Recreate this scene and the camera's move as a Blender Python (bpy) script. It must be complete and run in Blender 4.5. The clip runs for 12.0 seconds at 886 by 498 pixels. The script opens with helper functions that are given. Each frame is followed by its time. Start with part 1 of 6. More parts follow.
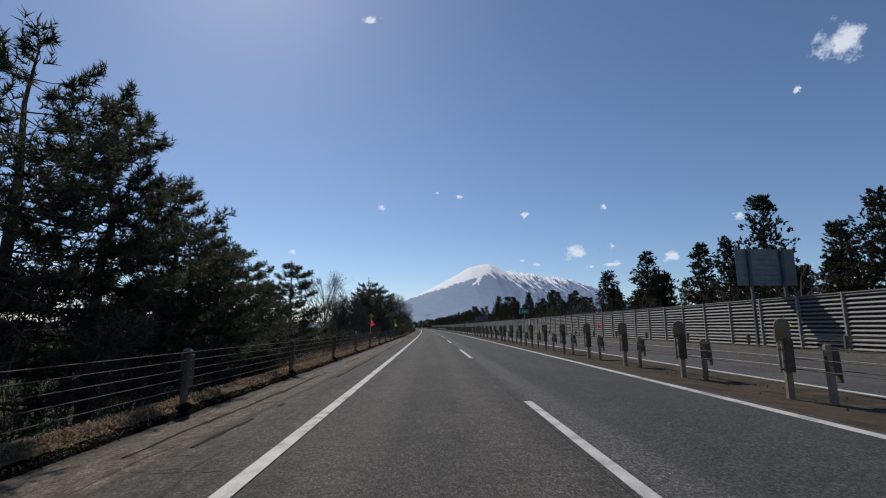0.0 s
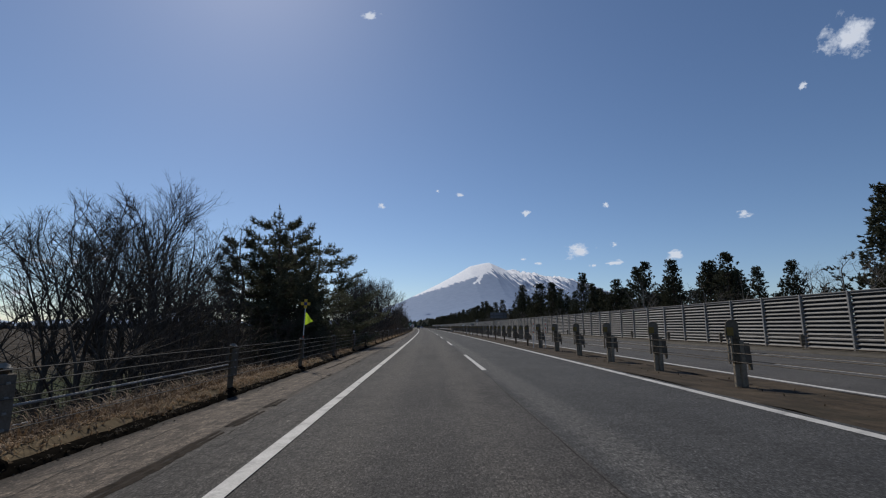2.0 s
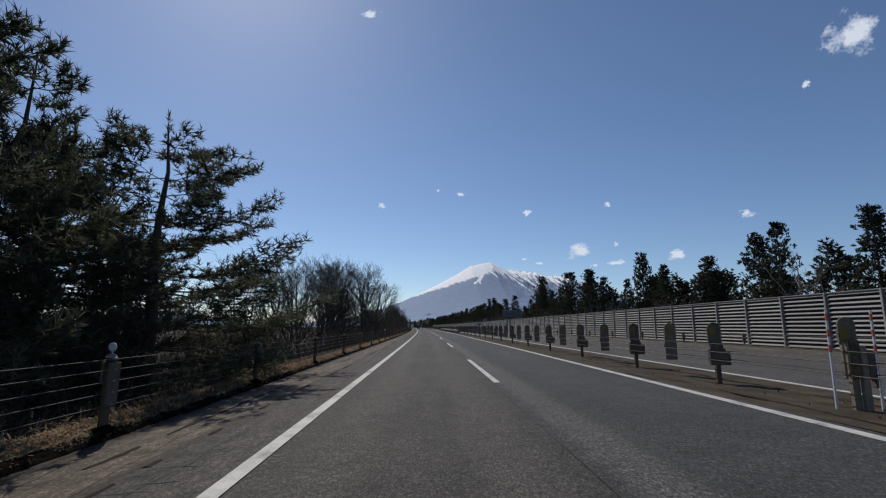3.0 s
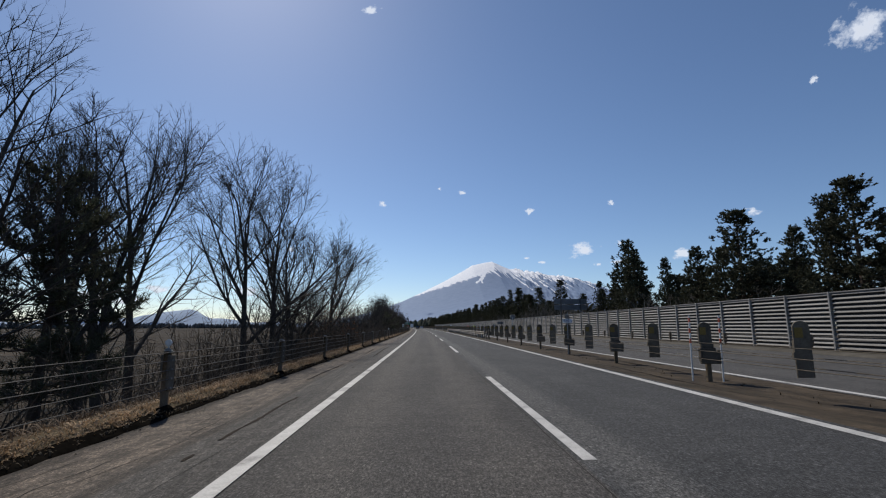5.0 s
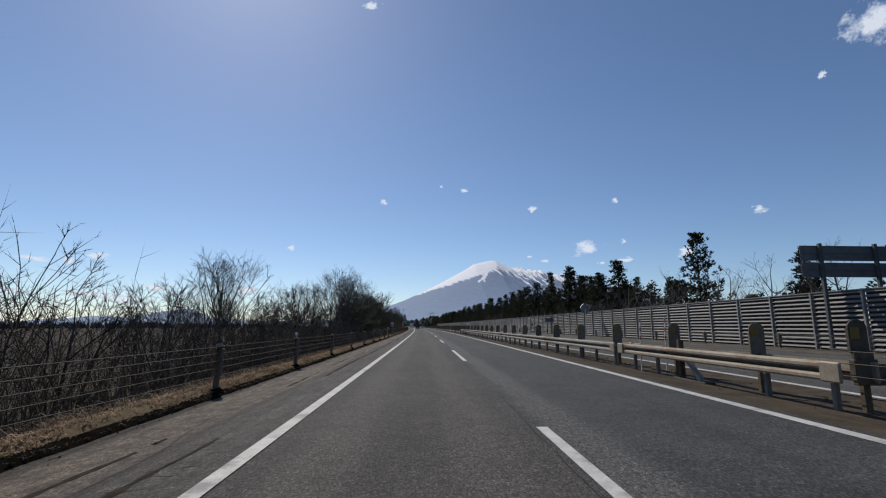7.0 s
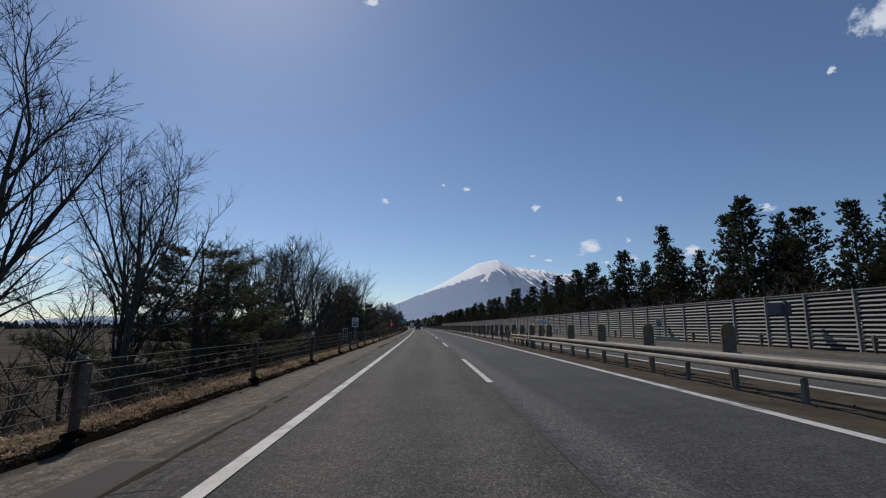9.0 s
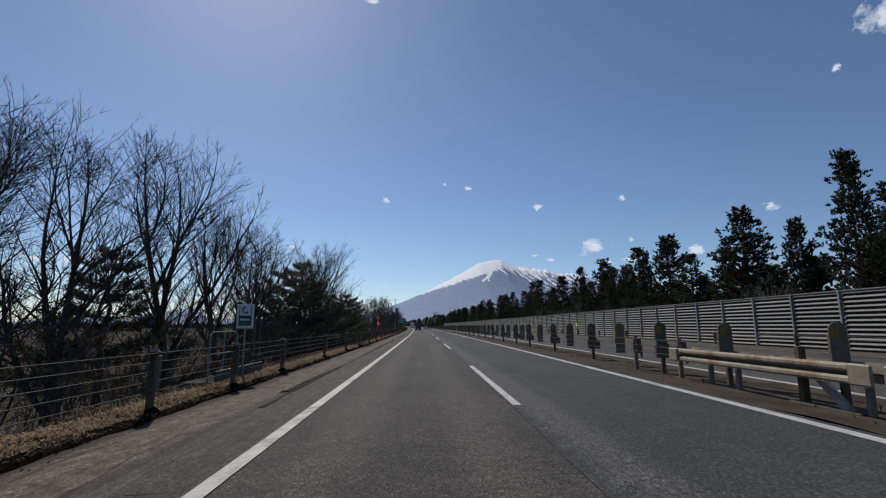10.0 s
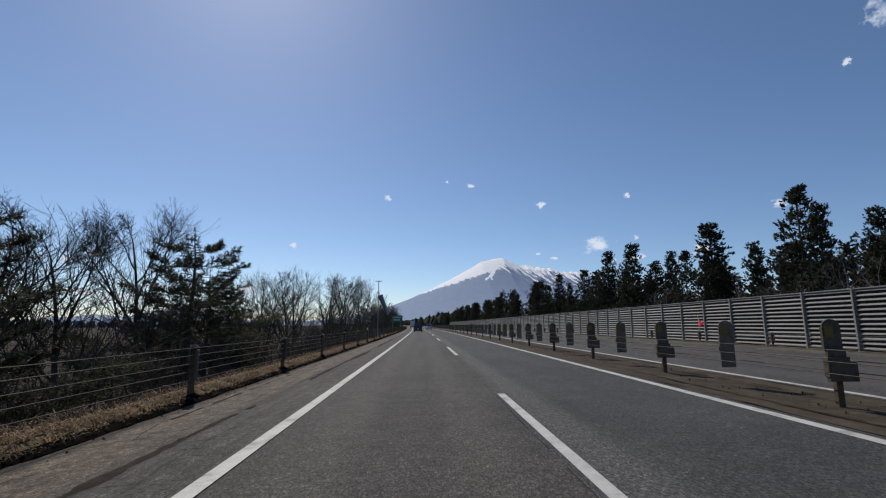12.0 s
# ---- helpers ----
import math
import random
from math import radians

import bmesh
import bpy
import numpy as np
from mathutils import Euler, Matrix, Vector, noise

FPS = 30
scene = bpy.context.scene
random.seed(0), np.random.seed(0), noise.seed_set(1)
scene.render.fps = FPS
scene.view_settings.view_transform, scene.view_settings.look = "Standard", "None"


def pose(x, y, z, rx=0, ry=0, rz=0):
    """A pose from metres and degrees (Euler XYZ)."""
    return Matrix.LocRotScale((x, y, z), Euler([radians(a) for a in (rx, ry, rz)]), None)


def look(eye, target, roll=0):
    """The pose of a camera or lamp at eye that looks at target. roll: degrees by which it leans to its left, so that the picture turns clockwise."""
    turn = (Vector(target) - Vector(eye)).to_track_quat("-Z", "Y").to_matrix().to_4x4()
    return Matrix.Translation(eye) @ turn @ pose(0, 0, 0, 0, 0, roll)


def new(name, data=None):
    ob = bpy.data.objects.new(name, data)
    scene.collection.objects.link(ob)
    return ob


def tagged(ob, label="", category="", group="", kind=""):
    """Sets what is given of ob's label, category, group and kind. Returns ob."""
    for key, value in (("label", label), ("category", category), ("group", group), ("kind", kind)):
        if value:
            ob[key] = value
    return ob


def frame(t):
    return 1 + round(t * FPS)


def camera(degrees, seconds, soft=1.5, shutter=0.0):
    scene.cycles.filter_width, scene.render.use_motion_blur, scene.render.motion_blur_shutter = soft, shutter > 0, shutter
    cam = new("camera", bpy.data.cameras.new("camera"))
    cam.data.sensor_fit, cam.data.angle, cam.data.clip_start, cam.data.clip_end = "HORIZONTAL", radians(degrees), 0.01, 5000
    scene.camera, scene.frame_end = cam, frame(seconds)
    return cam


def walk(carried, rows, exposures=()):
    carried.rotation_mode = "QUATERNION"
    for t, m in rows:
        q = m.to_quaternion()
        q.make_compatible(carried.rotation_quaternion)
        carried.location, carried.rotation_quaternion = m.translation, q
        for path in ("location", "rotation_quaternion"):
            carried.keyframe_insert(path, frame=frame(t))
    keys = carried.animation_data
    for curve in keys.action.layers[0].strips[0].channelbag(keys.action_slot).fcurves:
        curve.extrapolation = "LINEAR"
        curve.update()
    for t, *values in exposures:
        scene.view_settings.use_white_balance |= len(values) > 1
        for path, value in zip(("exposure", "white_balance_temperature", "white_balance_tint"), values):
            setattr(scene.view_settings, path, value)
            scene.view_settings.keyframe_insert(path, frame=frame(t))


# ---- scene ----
# ---- the way of the road: s metres along, d metres to the right of the lane line, z up ----
BEND = 7373.0


def road(s, d, z=0.0):
    a = s / BEND
    return Vector((-BEND * (1 - math.cos(a)) + d * math.cos(a), BEND * math.sin(a) + d * math.sin(a), z))


def at(s, d, z=0.0, turn=0.0):
    p = road(s, d, z)
    return pose(p.x, p.y, p.z, 0, 0, math.degrees(s / BEND) + turn)


def crown(d):
    """Height of the paved surface across the road: the shoulder falls away, the median is a shallow dip."""
    return float(np.interp(d, (-6.6, -3.6, 3.6, 3.9, 7.15, 7.36, 10.96, 14.56, 16.2), (-0.312, -0.0806, 0.0806, 0.083, -0.012, -0.007, 0.028, 0.078, 0.150)))


# ---- camera ----
cam = camera(88.13, 12.0, soft=1.15)

# seconds, metres along, metres across, turn against the road, tilt
WAY = [(0.0, 0.16, -1.795, -1.343, 9.690), (0.5, 11.83, -1.798, -1.412, 9.655), (1.0, 22.99, -1.802, -1.481, 9.625), (1.5, 34.52, -1.800, -1.566, 9.600), (2.0, 46.11, -1.773, -1.660, 9.626),
       (2.5, 57.75, -1.740, -1.738, 9.660), (3.0, 69.32, -1.727, -1.785, 9.650), (4.0, 92.62, -1.716, -1.890, 9.640), (5.0, 116.03, -1.705, -1.983, 9.620), (5.5, 127.71, -1.682, -2.045, 9.560),
       (6.0, 139.33, -1.654, -2.080, 9.525), (6.5, 150.95, -1.625, -2.104, 9.525), (7.0, 162.48, -1.605, -2.140, 9.545), (8.0, 185.92, -1.625, -2.196, 9.560), (9.0, 209.41, -1.642, -2.246, 9.566),
       (9.5, 220.99, -1.652, -2.267, 9.562), (10.0, 232.70, -1.645, -2.281, 9.552), (10.5, 244.16, -1.630, -2.292, 9.558), (11.0, 255.94, -1.614, -2.315, 9.545), (11.5, 267.80, -1.595, -2.345, 9.500), (12.0, 279.47, -1.574, -2.357, 9.450)]


def seat(s, d, turn, tilt):
    p = road(s, d, 1.3974 + crown(d))
    return pose(p.x, p.y, p.z, 90 + tilt, 0, math.degrees(s / BEND) + turn) @ pose(0, 0, 0, 0, 0, 0.15)


walk(cam, [(t, seat(*row)) for t, *row in WAY], [(t, stops, 6180, 10) for t, stops in (
    (0.0, 0.03), (0.5, 0.06), (1.0, -0.02), (1.5, -0.12), (2.5, -0.13), (3.0, -0.02), (5.0, 0.09), (5.5, 0.10), (6.5, 0.10),
    (7.0, 0.06), (9.0, -0.13), (9.5, -0.08), (10.0, -0.04), (10.5, 0.0), (11.5, 0.06), (12.0, 0.06))])

# ---- sky, sun ----
SUN_LEFT, SUN_UP = 26.0, 45.0
world = bpy.data.worlds.new("sky")
scene.world = world
world.use_nodes = True
wn = world.node_tree
sky = wn.nodes.new("ShaderNodeTexSky")
sky.sky_type = "NISHITA"
sky.sun_disc = False
sky.sun_elevation = radians(SUN_UP)
sky.sun_rotation = radians(-SUN_LEFT)
sky.altitude = 1500
sky.air_density = 1.0
sky.dust_density = 0.9
sky.ozone_density = 3.1
wn.nodes["Background"].inputs["Strength"].default_value = 0.086
wn.links.new(sky.outputs[0], wn.nodes["Background"].inputs["Color"])

lamp = bpy.data.lights.new("sun", "SUN")
lamp.energy, lamp.angle, lamp.color = 3.5, radians(0.53), (1.0, 0.90, 0.75)
sun = new("sun", lamp)
e, a = radians(SUN_UP), radians(SUN_LEFT)
sun.matrix_world = look((0, 0, 60), (math.sin(a) * math.cos(e), -math.cos(a) * math.cos(e), 60 - math.sin(e)))


# ---- materials ----
def ramp(nt, src, stops):
    r = nt.nodes.new("ShaderNodeValToRGB")
    while len(r.color_ramp.elements) < len(stops):
        r.color_ramp.elements.new(0.5)
    for el, (p, c) in zip(r.color_ramp.elements, stops):
        el.position, el.color = p, (*c, 1)
    nt.links.new(src, r.inputs[0])
    return r.outputs[0]


def noise_tex(nt, vec, scale, detail=4.0, rough=0.6):
    n = nt.nodes.new("ShaderNodeTexNoise")
    n.inputs["Scale"].default_value, n.inputs["Detail"].default_value, n.inputs["Roughness"].default_value = scale, detail, rough
    nt.links.new(vec, n.inputs["Vector"])
    return n.outputs["Fac"]


def mix(nt, fac, a, b, kind="MIX"):
    m = nt.nodes.new("ShaderNodeMix")
    m.data_type, m.blend_type = "RGBA", kind
    for sock, v in ((m.inputs["Factor"], fac), (m.inputs["A"], a), (m.inputs["B"], b)):
        if isinstance(v, (int, float)):
            sock.default_value = v
        elif isinstance(v, tuple):
            sock.default_value = (*v, 1)
        else:
            nt.links.new(v, sock)
    return m.outputs["Result"]


def calc(nt, op, a, b=0.0):
    m = nt.nodes.new("ShaderNodeMath")
    m.operation = op
    for sock, v in zip(m.inputs, (a, b)):
        if isinstance(v, (int, float)):
            sock.default_value = v
        else:
            nt.links.new(v, sock)
    return m.outputs[0]


def shader(name):
    m = bpy.data.materials.new(name)
    m.use_nodes = True
    nt = m.node_tree
    return m, nt, nt.nodes["Principled BSDF"]


def coords(nt, kind="Object"):
    return nt.nodes.new("ShaderNodeTexCoord").outputs[kind]


def bump(nt, bs, height, strength, dist):
    b = nt.nodes.new("ShaderNodeBump")
    b.inputs["Strength"].default_value, b.inputs["Distance"].default_value = strength, dist
    nt.links.new(height, b.inputs["Height"])
    nt.links.new(b.outputs[0], bs.inputs["Normal"])


def rough_mat(name, c0, c1, scale, rough=0.8, metal=0.0, fine=None, depth=0.004, random_tone=0.0, stain=None):
    """Two tones by coarse noise, fine grain in value and relief, and a tone of its own for each object."""
    m, nt, bs = shader(name)
    v = coords(nt)
    col = ramp(nt, noise_tex(nt, v, scale, 5, 0.65), [(0.32, c0), (0.68, c1)])
    f = noise_tex(nt, v, fine or scale * 9, 3, 0.7)
    col = mix(nt, 0.35, col, ramp(nt, f, [(0.3, (0.25, 0.25, 0.25)), (0.7, (0.85, 0.85, 0.85))]), "OVERLAY")
    if stain:
        col = mix(nt, ramp(nt, noise_tex(nt, v, scale * 0.45, 6, 0.7), [(0.52, (0, 0, 0)), (0.66, (1, 1, 1))]), col, stain)
    if random_tone:
        info = nt.nodes.new("ShaderNodeObjectInfo")
        t = calc(nt, "MULTIPLY_ADD", info.outputs["Random"], random_tone)
        t.node.inputs[2].default_value = 1 - random_tone / 2
        col = mix(nt, 1.0, col, t, "MULTIPLY")
    nt.links.new(col, bs.inputs["Base Color"])
    bs.inputs["Roughness"].default_value, bs.inputs["Metallic"].default_value = rough, metal
    if rough >= 0.85:
        bs.inputs["Specular IOR Level"].default_value = 0.12
    bump(nt, bs, f, 0.5, depth)
    return m


def asphalt(name, base, warm, tracks=(), dirt=None, second=None, band=None):
    """Worn asphalt; the UV map holds metres across and along. second: edge, tone of the lane beyond it; band: centre, width, tone of a crumbled joint."""
    m, nt, bs = shader(name)
    uv = coords(nt, "UV")
    sep = nt.nodes.new("ShaderNodeSeparateXYZ")
    nt.links.new(uv, sep.inputs[0])

    def drawn(across, along):
        v = nt.nodes.new("ShaderNodeVectorMath")
        v.operation = "MULTIPLY"
        v.inputs[1].default_value = (across, along, 1)
        nt.links.new(uv, v.inputs[0])
        return v.outputs[0]

    big = noise_tex(nt, drawn(1, 0.06), 1.3, 6, 0.65)
    streak = noise_tex(nt, drawn(1, 0.025), 5.5, 5, 0.7)
    patch = noise_tex(nt, uv, 0.35, 6, 0.7)
    wander = noise_tex(nt, drawn(0.15, 0.07), 1.0, 6, 0.75)
    mott = noise_tex(nt, uv, 2.6, 6, 0.75)
    fine = noise_tex(nt, drawn(1, 0.34), 46, 4, 0.95)
    grit = noise_tex(nt, drawn(1, 0.6), 15, 5, 0.9)
    vor = nt.nodes.new("ShaderNodeTexVoronoi")
    vor.inputs["Scale"].default_value = 52
    nt.links.new(uv, vor.inputs["Vector"])
    col = ramp(nt, big, [(0.3, base), (0.72, warm)])
    if second:
        edge, tone = second
        col = mix(nt, ramp(nt, calc(nt, "MULTIPLY", calc(nt, "SUBTRACT", sep.outputs[0], edge), 25.0), [(0.0, (0, 0, 0)), (1.0, (1, 1, 1))]), col, mix(nt, 0.6, tone, ramp(nt, big, [(0.3, (0.38, 0.38, 0.38)), (0.72, (0.62, 0.62, 0.62))]), "OVERLAY"))
    col = mix(nt, 0.7, col, ramp(nt, patch, [(0.35, (0.36, 0.36, 0.37)), (0.7, (0.63, 0.62, 0.61))]), "OVERLAY")
    col = mix(nt, 0.6, col, ramp(nt, mott, [(0.35, (0.34, 0.34, 0.34)), (0.66, (0.66, 0.66, 0.66))]), "OVERLAY")
    if dirt:
        edge, wide, tone = dirt
        fac = calc(nt, "DIVIDE", calc(nt, "SUBTRACT", edge, sep.outputs[0]), wide)
        fac = calc(nt, "ADD", fac, calc(nt, "MULTIPLY", calc(nt, "SUBTRACT", big, 0.5), 1.6))
        col = mix(nt, ramp(nt, fac, [(0.25, (0, 0, 0)), (0.75, (0.9, 0.9, 0.9))]), col, mix(nt, 0.9, tone, ramp(nt, mott, [(0.35, (0.15, 0.15, 0.15)), (0.66, (0.8, 0.8, 0.8))]), "OVERLAY"))
        col = mix(nt, 0.32, col, ramp(nt, streak, [(0.36, (0.10, 0.10, 0.10)), (0.5, (0.48, 0.48, 0.48)), (0.64, (0.84, 0.83, 0.81))]), "OVERLAY")
        crust = noise_tex(nt, drawn(1, 0.35), 7.0, 7, 0.85)
        col = mix(nt, 0.5, col, ramp(nt, crust, [(0.40, (0.10, 0.10, 0.10)), (0.52, (0.5, 0.5, 0.5)), (0.62, (0.88, 0.87, 0.86))]), "OVERLAY")
    for centre, wide, tone in tracks:
        d = calc(nt, "ABSOLUTE", calc(nt, "ADD", calc(nt, "SUBTRACT", sep.outputs[0], centre), calc(nt, "MULTIPLY", calc(nt, "SUBTRACT", wander, 0.5), 0.8)))
        fac = calc(nt, "MULTIPLY", ramp(nt, calc(nt, "DIVIDE", d, wide), [(0.3, (0.85, 0.85, 0.85)), (1.0, (0, 0, 0))]), ramp(nt, mott, [(0.36, (0.25, 0.25, 0.25)), (0.56, (1, 1, 1))]))
        col = mix(nt, fac, col, tone)
    if band:
        centre, wide, tone = band
        d = calc(nt, "ABSOLUTE", calc(nt, "ADD", calc(nt, "SUBTRACT", sep.outputs[0], centre), calc(nt, "MULTIPLY", calc(nt, "SUBTRACT", mott, 0.5), 0.8)))
        fac = calc(nt, "MULTIPLY", ramp(nt, calc(nt, "DIVIDE", d, wide), [(0.4, (0.8, 0.8, 0.8)), (1.0, (0, 0, 0))]), ramp(nt, grit, [(0.35, (0.3, 0.3, 0.3)), (0.6, (1, 1, 1))]))
        col = mix(nt, fac, col, tone)
    col = mix(nt, 0.8, col, ramp(nt, fine, [(0.38, (0.02, 0.02, 0.02)), (0.5, (0.46, 0.46, 0.46)), (0.62, (0.98, 0.98, 0.98))]), "OVERLAY")
    col = mix(nt, 0.4, col, ramp(nt, grit, [(0.40, (0.12, 0.12, 0.12)), (0.5, (0.46, 0.46, 0.46)), (0.60, (0.92, 0.92, 0.92))]), "OVERLAY")
    chips = ramp(nt, vor.outputs["Color"], [(0.60, (0, 0, 0)), (0.95, (0.8, 0.8, 0.8))])
    col = mix(nt, chips, col, mix(nt, 1.0, col, (2.4, 2.4, 2.4), "MULTIPLY"))
    nt.links.new(col, bs.inputs["Base Color"])
    bs.inputs["Roughness"].default_value = 0.9
    bs.inputs["Specular IOR Level"].default_value = 0.27
    bump(nt, bs, fine, 0.9, 0.006)
    return m


M_LANE = asphalt("asphalt", (0.0411, 0.0389, 0.0368), (0.0613, 0.0572, 0.0534),
                 [(-2.75, 0.55, (0.0718, 0.0656, 0.0595)), (-0.95, 0.50, (0.0700, 0.0644, 0.0586))], None, (-0.14, (0.0440, 0.0448, 0.0455)), (0.34, 0.42, (0.0875, 0.0849, 0.0814)))
M_SHOULDER = asphalt("shoulder_asphalt", (0.0420, 0.0395, 0.0370), (0.0640, 0.0590, 0.0540), [(-4.86, 0.13, (0.024, 0.0190, 0.0150)), (-6.38, 0.26, (0.0140, 0.0114, 0.0088))],
                      (-4.62, 0.55, (0.0960, 0.0760, 0.0590)))
M_FAR_LANE = asphalt("far_asphalt", (0.0480, 0.0465, 0.0450), (0.0720, 0.0695, 0.0665))
M_PAINT = rough_mat("road_paint", (0.36, 0.352, 0.335), (0.50, 0.49, 0.47), 3.4, 0.75, fine=70, stain=(0.20, 0.196, 0.19))
M_TAR = rough_mat("tar", (0.020, 0.019, 0.018), (0.035, 0.033, 0.031), 3, 1.0)
M_SOIL = rough_mat("median_soil", (0.034, 0.027, 0.020), (0.085, 0.066, 0.046), 1.1, 0.95, fine=14, depth=0.03, stain=(0.035, 0.030, 0.021))
M_CRUST = rough_mat("dried_dirt", (0.014, 0.0105, 0.0078), (0.036, 0.0275, 0.0205), 6, 0.95, fine=40, depth=0.01)
# Dark dirty asphalt, taken nearly black to include the kerb's own shade.
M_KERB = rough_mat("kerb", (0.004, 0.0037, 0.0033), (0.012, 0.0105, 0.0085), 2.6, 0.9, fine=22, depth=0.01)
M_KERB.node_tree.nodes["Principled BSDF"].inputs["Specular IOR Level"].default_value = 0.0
M_STEEL = rough_mat("galvanised_steel", (0.22, 0.21, 0.195), (0.33, 0.315, 0.295), 4, 0.65, 0.0, random_tone=0.25, stain=(0.17, 0.15, 0.13))
M_POST = rough_mat("weathered_post", (0.090, 0.070, 0.047), (0.165, 0.130, 0.090), 7, 0.85, 0.0, fine=40, random_tone=0.35, stain=(0.05, 0.041, 0.030))
M_CABLE = rough_mat("cable", (0.045, 0.040, 0.035), (0.085, 0.078, 0.070), 0.6, 0.8, 0.0)
M_RAIL = rough_mat("rail_paint", (0.25, 0.225, 0.19), (0.34, 0.31, 0.27), 0.9, 0.75, 0.0, fine=20, stain=(0.20, 0.16, 0.12))
M_RUST = rough_mat("rusty_rail", (0.25, 0.205, 0.15), (0.35, 0.295, 0.22), 2.2, 0.7, fine=20, stain=(0.20, 0.105, 0.055))
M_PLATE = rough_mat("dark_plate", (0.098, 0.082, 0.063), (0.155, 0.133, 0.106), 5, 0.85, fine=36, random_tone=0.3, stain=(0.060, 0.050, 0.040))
M_SHEET = rough_mat("grey_plate", (0.140, 0.118, 0.088), (0.205, 0.174, 0.132), 4, 0.85, fine=36, random_tone=0.4, stain=(0.085, 0.073, 0.058))
M_LEG = rough_mat("leg_paint", (0.16, 0.15, 0.13), (0.23, 0.215, 0.19), 3, 0.7, random_tone=0.25, stain=(0.12, 0.09, 0.06))
M_TAN = rough_mat("weathered_tan_post", (0.20, 0.163, 0.118), (0.31, 0.257, 0.190), 7, 0.85, fine=40, random_tone=0.3, stain=(0.09, 0.070, 0.048))
M_REFLECT = rough_mat("amber_reflector", (0.165, 0.105, 0.017), (0.235, 0.155, 0.028), 20, 0.6)
M_LENS = rough_mat("white_reflector", (0.62, 0.62, 0.6), (0.7, 0.7, 0.68), 20, 0.25)
M_WALL = rough_mat("barrier_panel", (0.131, 0.125, 0.122), (0.188, 0.180, 0.174), 0.7, 0.7, 0.0, fine=14, random_tone=0.3, stain=(0.092, 0.085, 0.078))
# Dark tone that paints shade into the gaps between the louvres.
M_SLOT_SHADE = rough_mat("shaded_slot", (0.030, 0.029, 0.029), (0.055, 0.053, 0.052), 2, 0.95)
M_CONC = rough_mat("concrete", (0.064, 0.058, 0.048), (0.112, 0.102, 0.086), 1.1, 0.85, fine=18, stain=(0.055, 0.05, 0.042))
M_BARK_P = rough_mat("pine_bark", (0.05, 0.038, 0.030), (0.13, 0.095, 0.072), 4, 0.95, fine=30, depth=0.02)
M_BARK = rough_mat("grey_bark", (0.040, 0.035, 0.031), (0.088, 0.077, 0.067), 4, 0.9, fine=25, depth=0.01, random_tone=0.4)
# Paler copy of the grey bark; sunlight on the right-hand trees, in colour.
M_BARK_SUNLIT = rough_mat("sunlit_bark", (0.13, 0.115, 0.098), (0.24, 0.215, 0.185), 4, 0.9, fine=25, depth=0.01, random_tone=0.4)
M_BARK_D = rough_mat("brush_bark", (0.062, 0.049, 0.037), (0.150, 0.118, 0.088), 4, 0.9, fine=25, depth=0.01, random_tone=0.5)


def leaf_mat(name, c0, c1, glow=0.25):
    m, nt, bs = shader(name)
    geo = nt.nodes.new("ShaderNodeNewGeometry")
    info = nt.nodes.new("ShaderNodeObjectInfo")
    col = ramp(nt, noise_tex(nt, coords(nt), 1.3, 3, 0.6), [(0.3, c0), (0.7, c1)])
    t = calc(nt, "MULTIPLY_ADD", geo.outputs["Random Per Island"], 0.7)
    t.node.inputs[2].default_value = 0.6
    col = mix(nt, 1.0, col, t, "MULTIPLY")
    t2 = calc(nt, "MULTIPLY_ADD", info.outputs["Random"], 0.4)
    t2.node.inputs[2].default_value = 0.8
    col = mix(nt, 1.0, col, t2, "MULTIPLY")
    nt.links.new(col, bs.inputs["Base Color"])
    bs.inputs["Roughness"].default_value = 0.7
    bs.inputs["Specular IOR Level"].default_value = 0.12
    tr = nt.nodes.new("ShaderNodeBsdfTranslucent")
    nt.links.new(col, tr.inputs["Color"])
    mx = nt.nodes.new("ShaderNodeMixShader")
    mx.inputs[0].default_value = glow
    nt.links.new(bs.outputs[0], mx.inputs[1])
    nt.links.new(tr.outputs[0], mx.inputs[2])
    nt.links.new(mx.outputs[0], nt.nodes["Material Output"].inputs["Surface"])
    return m


M_NEEDLE = leaf_mat("pine_needles", (0.058, 0.065, 0.042), (0.112, 0.115, 0.074), 0.36)
M_CEDAR = leaf_mat("cedar_foliage", (0.042, 0.047, 0.030), (0.084, 0.085, 0.054), 0.2)
# Foliage greyed and lightened: haze over the far belts, held in the colour.
M_HAZE_WOOD = leaf_mat("hazy_woodland", (0.075, 0.080, 0.085), (0.11, 0.113, 0.115), 0.1)
M_STRAW = leaf_mat("dry_grass", (0.212, 0.143, 0.084), (0.465, 0.340, 0.215), 0.25)
M_LITTER = leaf_mat("straw_litter", (0.030, 0.023, 0.016), (0.13, 0.098, 0.064), 0.1)
M_RUSSET = leaf_mat("russet_grass", (0.085, 0.055, 0.033), (0.21, 0.145, 0.092), 0.25)
M_LEAF = leaf_mat("dead_leaves", (0.15, 0.07, 0.03), (0.26, 0.13, 0.06), 0.35)


